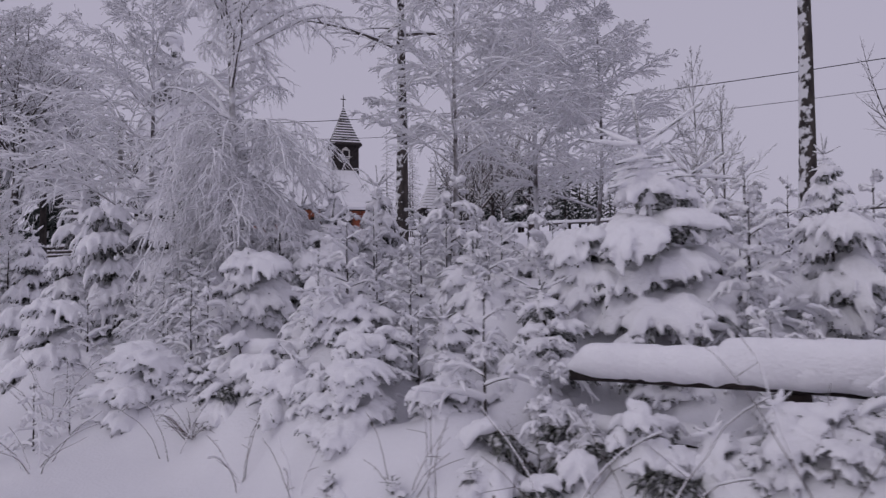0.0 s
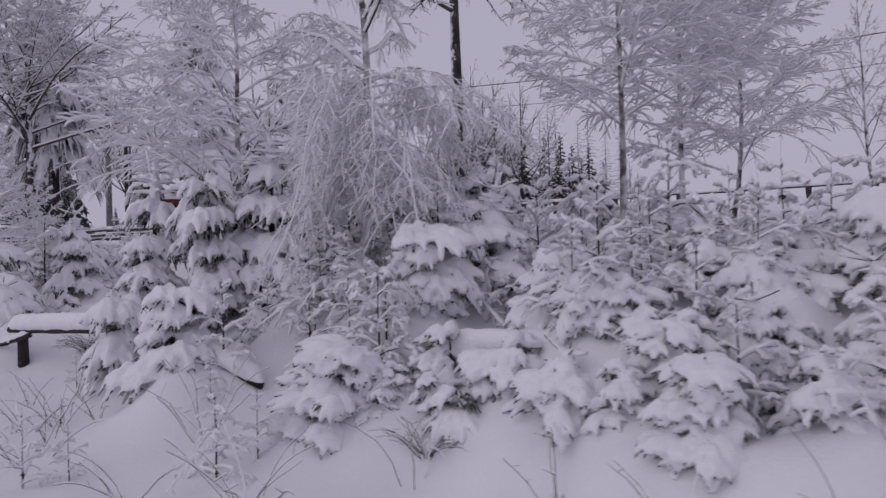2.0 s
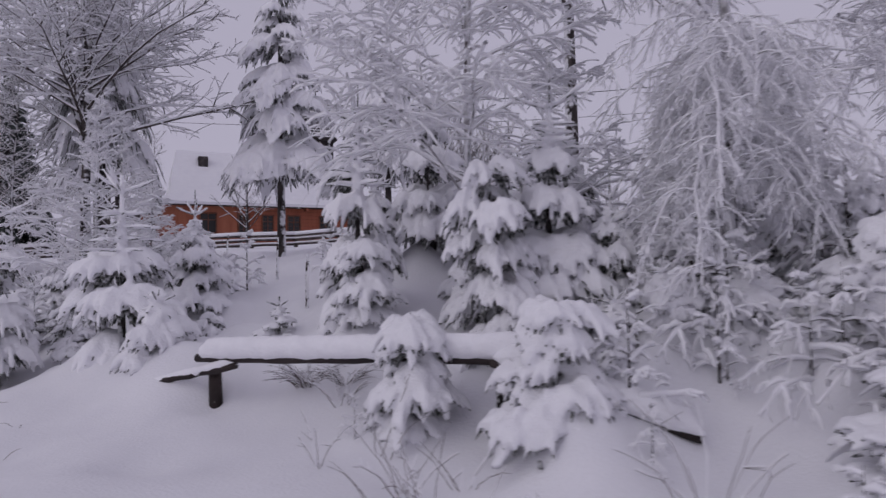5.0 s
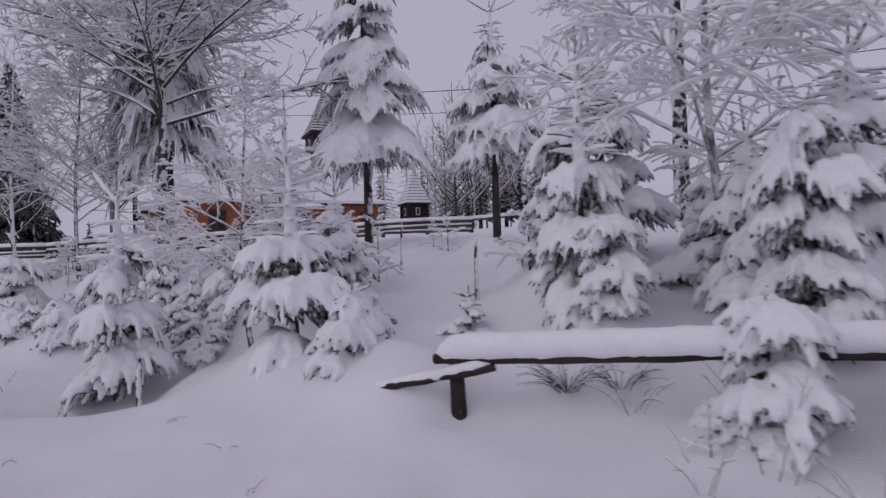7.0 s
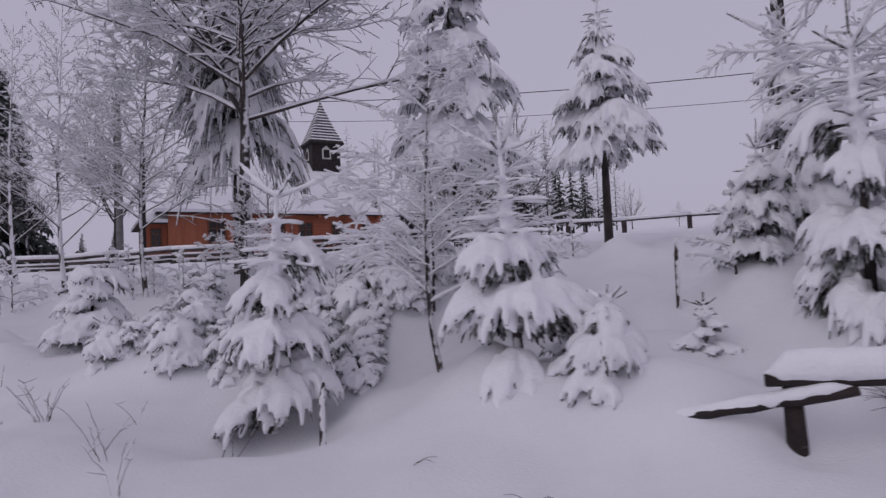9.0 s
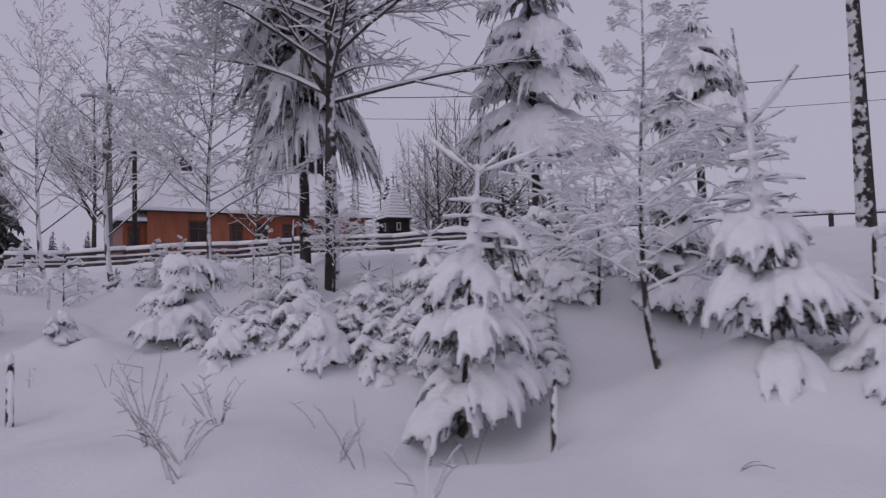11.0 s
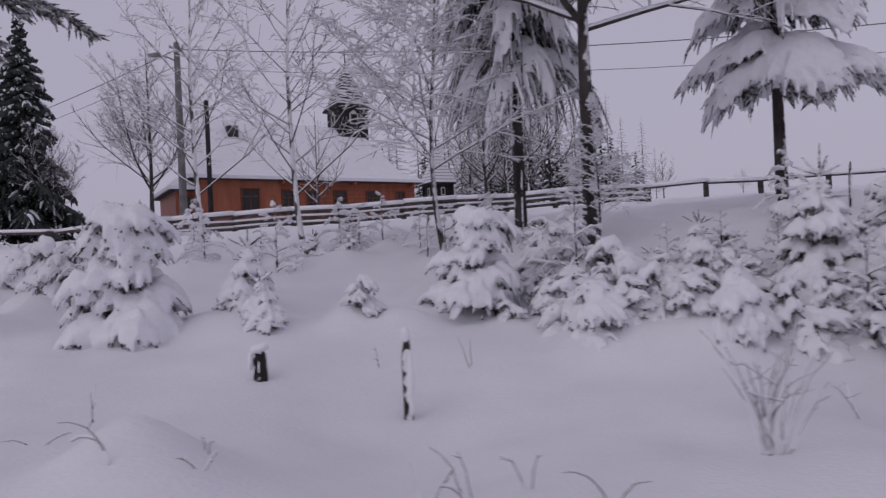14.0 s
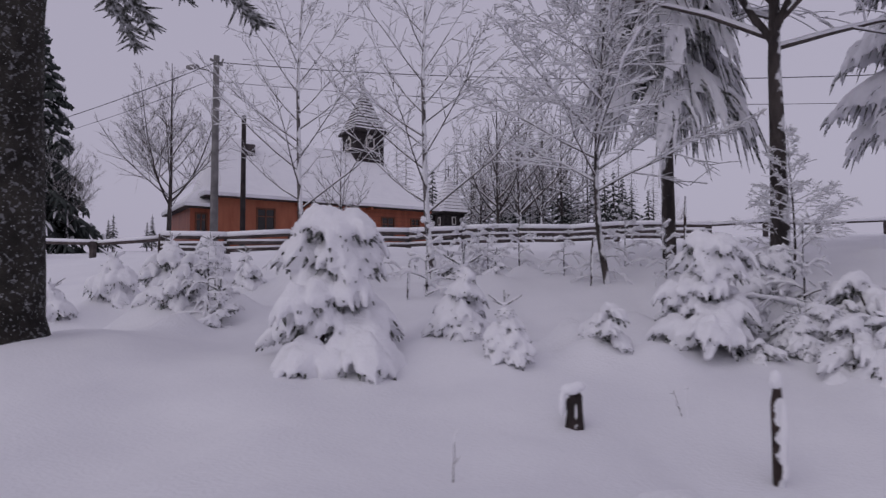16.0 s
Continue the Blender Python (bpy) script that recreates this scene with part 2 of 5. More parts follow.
# ---------------------------------------------------------------- where the young spruces stand
SAPLINGS = [
    ("spr_n", -1.78, 4.05, 0, 1.0, "low dark spruce sheltered under snowy boughs"),
    ("spr_n", -1.45, 3.75, 140, 0.8, "low dark spruce sheltered under snowy boughs"),
    ("spr_n", -1.95, 3.6, 40, 1.0, "low dark spruce sheltered under snowy boughs"),
    ("spr_n", -1.6, 3.45, 250, 0.9, "low dark spruce sheltered under snowy boughs"),
    ("spr_e", -2.35, 3.2, 40, 0.55, "tiny spruce top poking out of a snow mound"),
    ("spr_e", -2.75, 3.15, 140, 0.5, "tiny spruce top poking out of a snow mound"),
    ("spr_e", -1.95, 3.35, 80, 0.6, "tiny spruce top poking out of a snow mound"),
    ("spr_n", -1.0, 3.6, 310, 0.8, "low dark spruce beneath the log barrier"),
    ("spr_n", -4.45, 3.75, 60, 0.7, "low dark spruce sheltered under snowy boughs"),
    ("spr_n", -0.5, 3.95, 220, 0.7, "low dark spruce beneath the log barrier"),
    ("spr_n", 0.4, 4.0, 300, 0.7, "low dark spruce beneath the log barrier"),
]
SAPLINGS += [
    ("spr_s", -14.22, 4.45, 20, 1.0, "spruce sapling in three drooping snow tiers, long leader"),
    ("spr_b", -12.6, 6.0, 70, 0.95, "spruce sapling bent under thick snow"),
    ("spr_h", -11.77, 5.25, 10, 0.6, "spreading spruce sapling half buried in snow"),
    ("spr_e", -10.72, 5.42, 0, 0.95, "tiny spruce poking out of the snow"),
    ("spr_c", -20.58, 4.05, 200, 1.08, "round spruce sapling smothered in snow"),
    ("spr_d", -19.85, 4.65, 40, 0.95, "small spruce sapling beside a larger one"),
    ("spr_d", -19.35, 4.25, 140, 0.6, "small spruce sapling in snow"),
    ("spr_c", -17.95, 5.65, 150, 0.85, "spruce sapling under a wide drooping snow cap"),
    ("spr_e", -22.6, 5.3, 60, 1.0, "tiny spruce poking out of the snow"),
    ("spr_d", -25.3, 7.8, 80, 0.85, "small snowy spruce on the bank"),
    ("spr_f", -25.2, 6.5, 10, 0.9, "low spreading spruce under snow"),
    ("spr_d", -24.2, 7.3, 200, 0.65, "small snowy spruce on the bank"),
    ("spr_d", -23.5, 7.1, 280, 0.7, "small snowy spruce on the bank"),
    ("spr_e", -20.2, 7.35, 30, 0.8, "tiny spruce under a snow cap"),
    ("spr_e", -20.8, 7.5, 130, 1.0, "tiny spruce under a snow cap"),
]
SAPLINGS += [
    ("spr_c", -5.42, 3.55, 260, 0.85, "spruce sapling smothered in snow"),
    ("spr_f", -3.85, 3.75, 330, 0.95, "spreading spruce sapling under snow"),
    ("spr_s", -9.6, 5.25, 140, 1.0, "spruce sapling with a star-shaped top, heaped with snow"),
    ("spr_c", -9.3, 4.95, 50, 0.6, "bowed spruce sapling half buried in a drift"),
    ("spr_f", -11.38, 4.36, 70, 0.85, "spreading spruce sapling half buried in a drift"),
    ("spr_b", -10.24, 6.65, 200, 0.9, "slender spruce sapling with a star-shaped top"),
    ("spr_a", -9.7, 7.2, 20, 1.25, "tall spruce sapling with a long leader"),
    ("spr_k", -7.86, 4.85, 20, 0.84, "tall spruce sapling bowed under a round snow cap"),
    ("spr_c", -7.15, 3.66, 130, 0.72, "spruce sapling bowed under snow by the barrier"),
    ("spr_s2", -11.97, 4.45, 320, 1.02, "spruce sapling heaped with snow, long leader"),
]
SAPLINGS += [
    ("spr_f", -16.7, 4.95, 45, 0.72, "low spreading spruce under snow"),
    ("spr_h", -16.2, 5.2, 160, 0.65, "low spreading spruce under snow"),
    ("spr_f", -15.7, 4.95, 260, 0.72, "low spreading spruce under snow"),
    ("spr_h", -18.75, 4.85, 300, 0.5, "low spruce almost buried in snow"),
    ("spr_d", -17.2, 5.6, 20, 0.6, "small spruce on the bank under snow"),
    ("spr_h", -16.6, 6.0, 120, 0.8, "low spreading spruce under snow"),
    ("spr_d", -15.9, 6.3, 220, 0.75, "small spruce on the bank under snow"),
    ("spr_f", -17.5, 6.7, 80, 0.7, "low spreading spruce under snow"),
    ("spr_a", -7.7, 5.4, 250, 1.0, "full spruce sapling heaped with snow"),
    ("spr_c", -8.28, 3.95, 30, 0.7, "spruce sapling pressed against the log barrier"),
    ("spr_b", -8.2, 5.5, 300, 0.95, "spruce sapling heaped with snow behind the barrier"),
    ("spr_b", -5.4, 5.8, 20, 1.02, "spruce sapling heaped with snow"),
    ("spr_d", -5.6, 5.5, 190, 0.6, "small spruce sapling under snow"),
    ("spr_h", -4.75, 4.1, 210, 0.8, "spreading spruce bough pile under snow"),
    ("spr_h", -4.3, 4.0, 20, 0.75, "spreading spruce bough pile under snow"),
]
SAPLINGS += [
    ("spr_f", -3.9, 4.35, 100, 0.85, "spreading spruce bough pile under snow"),
    ("spr_d", -2.8, 4.5, 50, 0.95, "spruce sapling loaded with snow"),
    ("spr_b", -2.0, 4.55, 140, 0.85, "spruce sapling loaded with snow"),
    ("spr_f", -3.9, 4.9, 200, 0.9, "spreading spruce sapling under snow"),
    ("spr_d", -3.3, 5.3, 260, 1.1, "spruce sapling loaded with snow"),
    ("spr_h", -2.45, 3.8, 70, 0.7, "low spruce over a dark hollow in the snow"),
    ("spr_a", -1.45, 5.5, 330, 0.98, "large spruce sapling with a pointed leader, heaped with snow"),
    ("spr_a", -1.9, 5.9, 130, 0.9, "spruce sapling heaped with snow"),
    ("spr_f", -0.75, 6.3, 40, 0.8, "spreading low spruce with brown twigs"),
    ("spr_b", -0.45, 10.1, 200, 0.8, "young spruce beside a dark trunk"),
    ("spr_b", 0.6, 10.4, 20, 0.8, "young spruce on the bank"),
    ("spr_f", -0.7, 3.9, 180, 0.75, "low spruce in front of the log barrier"),
    ("spr_f", -0.4, 3.7, 30, 0.62, "low spruce in front of the log barrier"),
    ("spr_d", -0.15, 3.95, 130, 0.8, "small spruce in front of the log barrier"),
    ("spr_h", -1.1, 3.85, 250, 0.7, "low bowed spruce in front of the log barrier"),
    ("spr_f", 0.3, 3.8, 290, 0.8, "low spruce in front of the log barrier"),
]
SAPLINGS += [
    ("spr_f", -2.65, 5.5, 120, 0.9, "spreading spruce sapling under snow"),
    ("spr_d", -4.1, 6.9, 0, 0.8, "small spruce on the bank under snow"),
    ("spr_b", -6.3, 6.3, 80, 0.75, "spruce sapling heaped with snow"),
    ("spr_d", -4.2, 5.5, 230, 0.7, "small spruce sapling under snow"),
    ("spr_b", -5.8, 7.5, 310, 0.85, "spruce sapling heaped with snow"),
    ("spr_d", -13.4, 6.4, 60, 0.8, "small spruce on the bank under snow"),
    ("spr_h", -14.1, 6.0, 160, 0.9, "spreading spruce under snow"),
    ("spr_b", -15.0, 5.9, 20, 0.75, "spruce sapling heaped with snow"),
    ("spr_h", -6.4, 4.9, 130, 0.95, "spreading spruce sapling under snow"),
    ("spr_d", -6.9, 4.5, 20, 0.9, "spruce sapling loaded with snow"),
    ("spr_f", -5.3, 4.75, 290, 0.85, "spreading spruce sapling under snow"),
    ("spr_c", -3.0, 3.6, 170, 0.65, "small spruce bowed under snow"),
    ("spr_h", -3.3, 4.1, 10, 0.7, "low spruce smothered in snow"),
    ("spr_h", -1.3, 4.9, 220, 0.75, "low spruce smothered in snow"),
    ("spr_b", -5.51, 6.28, 220, 0.8, "narrow spruce sapling loaded with snow"),
    ("spr_c", -4.09, 4.5, 120, 0.7, "spruce sapling spread over the broken rail"),
]
SAPLINGS += [
    ("spr_b", -7.1, 5.3, 60, 0.9, "spruce sapling heaped with snow"),
    ("spr_c", -8.6, 6.5, 75, 0.95, "spruce sapling smothered in snow"),
    ("spr_b", -7.7, 6.6, 175, 1.0, "spruce sapling heaped with snow"),
]
g = np.random.default_rng(88)
THICKET = [(-17.6, -13.5, 5.0, 7.0, 100, 0.32, 0.62), (-25.5, -22.5, 5.5, 8.0, 4, 0.5, 0.85), (-7.2, 1.0, 4.7, 7.6, 44, 0.5, 0.85), (-15.0, -12.8, 6.2, 8.2, 5, 0.5, 0.85), (-5.5, -1.5, 3.6, 4.7, 32, 0.4, 0.7), (-1.15, 1.2, 3.3, 3.95, 9, 0.36, 0.52)]
for x0, x1, y0, y1, n, s0, s1 in THICKET:
    for k in range(n):
        me = ("spr_h", "spr_f", "spr_h", "spr_h" if x1 < -12 or y0 < 4 else "spr_c")[k % 4]
        SAPLINGS.append((me, float(g.uniform(x0, x1)), float(g.uniform(y0, y1)), float(g.uniform(0, 360)), float(g.uniform(s0, s1)), ("low bowed spruce smothered in snow", "low spreading spruce under snow", "low bowed spruce smothered in snow", "small spruce on the bank under snow")[k % 4]))

# ---------------------------------------------------------------- ground
def graded(lo, hi, step, far, grow=1.22):
    a, b, s = [lo], [hi], step
    while a[-1] > -far:
        s *= grow
        a.append(a[-1] - s)
        b.append(b[-1] + s)
    return np.array(a[::-1] + np.arange(lo + step, hi, step).tolist() + b)


gx, gy = graded(-27.0, 3.0, 0.13, 1800), graded(0.8, 12.5, 0.13, 1800)
GX, GY = np.meshgrid(gx, gy)
# soft hummocks where grass and brush lie under the snow
rng = np.random.default_rng(5)
HUM = [(-2.6, 3.3, 0.36, 0.24), (-2.1, 3.45, 0.33, 0.22), (-3.05, 3.45, 0.35, 0.24), (-2.5, 3.7, 0.35, 0.2), (-3.4, 3.75, 0.3, 0.18), (-1.75, 3.15, 0.3, 0.16), (-18.15, 1.7, 0.33, 0.13), (-18.4, 1.85, 0.22, 0.1), (-14.1, 4.15, 0.62, -0.24), (-14.2, 4.35, 1.0, -0.3), (-17.4, 3.3, 1.2, -0.22), (-16.6, 5.9, 1.3, -0.35), (-18.1, 6.2, 0.8, -0.25), (-15.2, 5.9, 1.0, -0.25), (-23.0, 3.4, 1.4, 0.45), (-12.6, 4.8, 0.55, 0.18), (-20.5, 3.95, 0.6, -0.2), (-17.95, 5.5, 0.5, -0.15), (-12.2, 4.42, 0.27, 0.25), (-11.0, 4.4, 0.4, 0.13), (-10.6, 4.42, 0.4, 0.18), (-11.5, 4.4, 0.4, 0.06), (-11.6, 3.75, 0.5, -0.08), (-10.9, 4.05, 0.22, 0.06), (-10.27, 3.95, 0.17, -0.09), (-18.4, 5.9, 0.5, 0.25), (-13.1, 3.9, 0.6, 0.06), (-8.2, 4.6, 0.8, 0.12), (-9.8, 6.2, 0.8, 0.3), (-9.2, 5.6, 0.7, 0.22), (-9.35, 4.9, 0.42, 0.3)]
HUM += [(x, y, r, h) for x, y, r, h in zip(rng.uniform(-24, 1.5, 170), rng.uniform(4.6, 9.0, 170), rng.uniform(0.16, 0.45, 170), rng.uniform(0.04, 0.2, 170))]
HUM += [(x, y, r, h) for x, y, r, h in zip(rng.uniform(-7, 1.5, 60), rng.uniform(3.4, 6.0, 60), rng.uniform(0.16, 0.36, 60), rng.uniform(0.07, 0.25, 60))]
HUM += [(x, y, r, h) for x, y, r, h in zip(rng.uniform(-24, -8, 40), rng.uniform(2.0, 4.5, 40), rng.uniform(0.3, 0.8, 40), rng.uniform(-0.03, 0.05, 40))]
HUM += [(x, y, 0.62 * size, (0.02 if kind in ('spr_e', 'spr_n') else 0.08 if size < 0.64 else 0.2) * size) for kind, x, y, turn, size, label in SAPLINGS]
HUM += [(x, y, r, h) for x, y, r, h in zip(rng.uniform(-21, -8.5, 60), rng.uniform(1.4, 4.4, 60), rng.uniform(0.14, 0.26, 60), rng.uniform(-0.05, 0.035, 60))]
HUM = np.array(HUM)


def snow_z(x, y):
    """Snow surface with the hummocks."""
    x, y = np.asarray(x, float), np.asarray(y, float)
    z = ground_z(x, y)
    for hx, hy, r, h in HUM:
        z = z + h * np.exp(-(((x - hx) ** 2 + (y - hy) ** 2) / r**2))
    return z


GZ = snow_z(GX, GY)
fl = (GY > 0) & (GY < 14) & (GX > -30) & (GX < 6)
GZ = GZ + fl * 0.008 * (np.sin(9.1 * GX + 3 * np.sin(2 * GY)) + np.sin(7.3 * GY + 2 * np.sin(3.1 * GX)))
nx, ny = len(gx), len(gy)
gi = np.arange(nx * ny).reshape(ny, nx)
gf = np.stack([gi[:-1, :-1], gi[:-1, 1:], gi[1:, 1:], gi[1:, :-1]], -1).reshape(-1, 4).tolist()
ground = new("ground", mesh_of("ground", [(np.stack([GX, GY, GZ], -1).reshape(-1, 3), gf)], SNOW))
tagged(ground, "deep fresh snow over a roadside verge and bank", "ground", kind="structure")


def on(x, y, sink=0.0):
    return (x, y, float(snow_z(x, y)) - sink)


# ---------------------------------------------------------------- snow-laden spruces
def pad_point(base, d, side, L, W, dip, dome, s, t, k=1.0):
    """A point of a bough's surface: s from the stem to the rim, t across."""
    al = L * k * (1 - 0.6 * np.abs(t) ** 1.6) * s
    la = W * k * np.sign(t) * np.abs(t) ** 0.85 * s**0.8
    rr = np.sqrt(al**2 + la**2) / L
    z = L * (0.22 * rr - (dip + 0.1) * rr**2.7) - 0.5 * np.abs(la) ** 2 / W + dome * np.sin(np.pi * np.clip(s, 0, 1) ** 0.75) * (1 - 0.6 * t**2)
    return base + al[..., None] * d + la[..., None] * side + z[..., None] * np.array([0, 0, 1.0])


def apron(r, base, d, side, L, W, dip, thick, finger, flen, hang, dome, fingers=1.0, fringe=0.6, floor=-0.25):
    """One bough: a smooth apron of snow with a fringe of fingers, and the dark needle sprays under its rim."""
    th = np.linspace(-1, 1, 11)
    sc = np.linspace(0.04, 1, 7)
    wob = 1 + 0.10 * np.sin(3.1 * th + r.uniform(0, 6)) + r.normal(0, 0.05, 11)

    at = lambda s, t, k=1.0: pad_point(base, d, side, L, W, dip, dome, s, t, k)  # noqa: E731
    S, T = np.meshgrid(sc, th, indexing="ij")
    up = at(S, T, wob[None, :])
    dn = up - np.array([0, 0, 1.0]) * (thick * (0.55 + 0.75 * np.sin(np.pi * S**0.8)))[..., None]
    up, dn = up.copy(), dn.copy()
    up[..., 2] = np.maximum(up[..., 2], floor + 0.03)
    dn[..., 2] = np.minimum(np.maximum(dn[..., 2], floor), up[..., 2] - 0.02)
    m, n = S.shape
    i = np.arange(m * n).reshape(m, n)
    j = i + m * n
    f = np.stack([i[:-1, :-1], i[1:, :-1], i[1:, 1:], i[:-1, 1:]], -1).reshape(-1, 4).tolist()
    f += np.stack([j[:-1, :-1], j[:-1, 1:], j[1:, 1:], j[1:, :-1]], -1).reshape(-1, 4).tolist()
    ring = np.concatenate([i[:, 0], i[-1, 1:], i[::-1, -1][1:], i[0, ::-1][1:-1]])
    nxt = np.roll(ring, -1)
    f += np.stack([ring, ring + m * n, nxt + m * n, nxt], -1).tolist()
    slab = (np.concatenate([up.reshape(-1, 3), dn.reshape(-1, 3)]), f)
    nf = max(int(1.9 * (L + 0.8 * W) / (finger * 2.7)), 5)
    q = np.array([0, 0.3, 0.6, 0.85, 1.0])
    t = np.clip(-1 + 2 * (np.arange(nf) + r.uniform(0.1, 0.9, nf)) / nf, -1, 1)
    s = r.uniform(0.62, 0.95, nf)
    root = at(s, t)
    out = at(s, t, 1.06) - root
    out[:, 2] = 0
    out /= np.linalg.norm(out, axis=1, keepdims=True) + 1e-9
    out = 0.75 * out + np.outer(r.normal(0, 0.25, nf), side) + np.outer(np.full(nf, 0.1), d)
    ln = flen * r.uniform(0.5, 1.5, nf) + (1 - s) * L * 0.7
    P = root[:, None] + out[:, None] * (ln[:, None, None] * (q - 0.18 * q**2)[None, :, None]) - np.array([0, 0, 1.0]) * (ln[:, None, None] * (hang * r.uniform(0.7, 1.35, nf))[:, None, None] * (0.25 * q + 0.75 * q**2)[None, :, None])
    P[:, :, 2] = np.maximum(P[:, :, 2], floor + 0.012)
    w = finger * r.uniform(0.72, 1.25, nf)[:, None] * np.array([1.15, 1.1, 1.05, 0.95, 0.62])
    nt = nf // 2
    tt, ts = r.uniform(-0.8, 0.8, nt), r.uniform(0.3, 0.7, nt)
    tp = np.stack([at(ts + q_ * 0.28, tt * (1 + 0.2 * q_)) for q_ in (0, 0.35, 0.7, 1.0)], 1) + np.array([0, 0, 0.006])
    tufts = tubes(tp, finger * r.uniform(0.8, 1.3, nt)[:, None] * np.array([0.7, 1.0, 0.95, 0.5]), 5, True)
    with_snow = r.uniform(0, 1, nf) < fingers
    with_snow[0] = True
    snow = tubes(P[with_snow] - np.array([0, 0, 0.2 * finger]), w[with_snow], 6, True)
    # needle sprays: one under each finger, and more hanging behind the rim
    N = P[:, [0, 2, 4]] - np.array([0, 0, 0.85 * finger])
    N[:, 2] = N[:, 1] + (N[:, 2] - N[:, 1]) * r.uniform(0.8, 1.3, nf)[:, None]
    NR = w[:, [0, 2, 4]] * np.array([0.7, 0.72, 0.3])
    nh = int(nf * fringe)
    t2, s2 = r.uniform(-0.9, 0.9, nh), r.uniform(0.35, 0.98, nh)
    b2 = at(s2, t2) - np.array([0, 0, 1.0 * thick])
    dr = np.outer(r.normal(0.25, 0.3, nh), d) + np.outer(r.normal(0, 0.35, nh), side) - np.outer(r.uniform(0.6, 1.2, nh), (0, 0, 1))
    H2 = b2[:, None] + dr[:, None] * (flen * r.uniform(0.5, 1.25, nh)[:, None] * np.array([0, 0.5, 1.0]))[..., None]
    HR = finger * r.uniform(0.5, 0.85, nh)[:, None] * np.array([0.9, 0.95, 0.2])
    N, NR = np.concatenate([N, H2]), np.concatenate([NR, HR])
    N[:, :, 2] = np.maximum(N[:, :, 2], floor * 0.4)
    return slab, snow, tufts, N, NR


def spruce_meshes(key, H, R, seed, tiers=5, per=7, low=0.1, leader=0.3, droop=0.7, wide=0.5, thick=0.07, finger=0.021, flen=0.1, hang=0.9, shape=0.6, load=1.0, lean=0.0, voxel=0.0155, keep=0.2, arms=0.3, n_arms=5, stray=0.35, crown=0.2, vary=(0.75, 1.12), dome=0.05, dark=3, needle_sides=3, tip=True, fingers=1.0, fringe=0.6, paws=0, skirt=1.0, arm_at=0.42):
    """Trunk, needles and snow of one spruce: tiers of boughs under aprons of snow, and a leader with star-shaped whorls."""
    r = np.random.default_rng(seed)
    top = H * (1 - leader)
    ax = lambda z: np.array([lean * (max(z, 0) / H) ** 2 * H, 0, z])  # noqa: E731
    gap = (top - H * low) / tiers
    snow, N, NR, T, TR = [], [], [], [], []
    q4 = np.linspace(0, 1, 4)
    for k in range(tiers):
        u = k / max(tiers - 1, 1)
        nb = max(int(round(per * (1 - 0.4 * u))), 3)
        for j in range(nb):
            z0 = H * low + (top - H * low) * u**0.95 + r.normal(0, stray * gap)
            L = R * ((1 - u) ** shape * (1 - crown) + crown) * r.uniform(*vary)
            L *= 0.78 if skirt > 1 and k == 0 else 1
            az = 2 * np.pi * (j + r.uniform(-0.3, 0.3)) / nb + 1.1 * k
            d, side = np.array([math.cos(az), math.sin(az), 0]), np.array([-math.sin(az), math.cos(az), 0])
            dip = droop * r.uniform(0.7, 1.3) * (1 if k else skirt)
            dip = min(dip, 0.25 + max(z0 + 0.05, 0.02) / L)
            W = wide * L * r.uniform(0.8, 1.2)
            pads = [(ax(z0), d, side, L, W, dip, dome * L / R, fingers)]
            if paws:
                pads = [(ax(z0), d, side, 0.7 * L, 0.85 * W, 0.75 * dip, dome * L / R, 0.5)]
                for t in np.linspace(-0.8, 0.8, paws) + r.normal(0, 0.12, paws):
                    p0, p1 = (pad_point(*pads[0][:7], np.array(v), np.array(t)) for v in (r.uniform(0.4, 0.75), 1.0))
                    e = (p1 - p0) * (1, 1, 0) + d * 0.02
                    e = e / np.linalg.norm(e)
                    lp = (0.42 * L + 0.05) * r.uniform(0.75, 1.25)
                    pads.append((p0 + (0, 0, r.uniform(-0.01, 0.03)), e, np.array([-e[1], e[0], 0]), lp, 0.42 * lp, r.uniform(0.7, 1.3), 0.035, 1.0))
            for c, e, f, lp, wp, dp, dm, fg in pads:
                sl, sn, tu, n, nr = apron(r, c, e, f, lp, wp, dp, thick, finger, flen * (0.75 if paws else 1), hang, dm, fg, fringe)
                if r.uniform() < load:
                    snow += [sl, sn, tu]
                N.append(n)
                NR.append(nr)
            # inner needle sprays, extra ones added to deepen the shade under the boughs
            for m in range(dark):
                f = r.uniform(0.1, 0.5)
                b0 = ax(z0) + d * L * f + side * L * r.normal(0, 0.15) - (0, 0, thick * 0.8 + dip * L * f**2)
                e = b0 + np.outer(q4 * gap * r.uniform(0.2, 0.5), d * 0.6) - np.outer(q4 * gap * r.uniform(0.3, 0.8), (0, 0, 1))
                e[:, 2] = np.maximum(e[:, 2], 0.01)
                T.append(e[[0, 2, 3]])
                TR.append((0.012 + 0.03 * L) * np.array([1, 1.1, 0.3]))
    LP, LR = [np.stack([ax(z) for z in np.linspace(top * 0.9, H, 5)])], [np.array([0.02, 0.016, 0.012, 0.009, 0.006])]
    q5 = np.linspace(0, 1, 5)
    if leader > 0.1:
        ls = H - top
        # short stacked twigs, then one whorl of long arms that reach upwards, then the bare leader
        for zl, na, ln, up in [(top + ls * f * arm_at, 6, arms * g, 0.1) for f, g in ((0.05, 0.75), (0.24, 0.62), (0.43, 0.55), (0.64, 0.5))] + [(top + ls * arm_at, n_arms, arms, 0.45)]:
            for k in range(na):
                az = k * 2 * np.pi / na + zl * 17 + r.normal(0, 0.25)
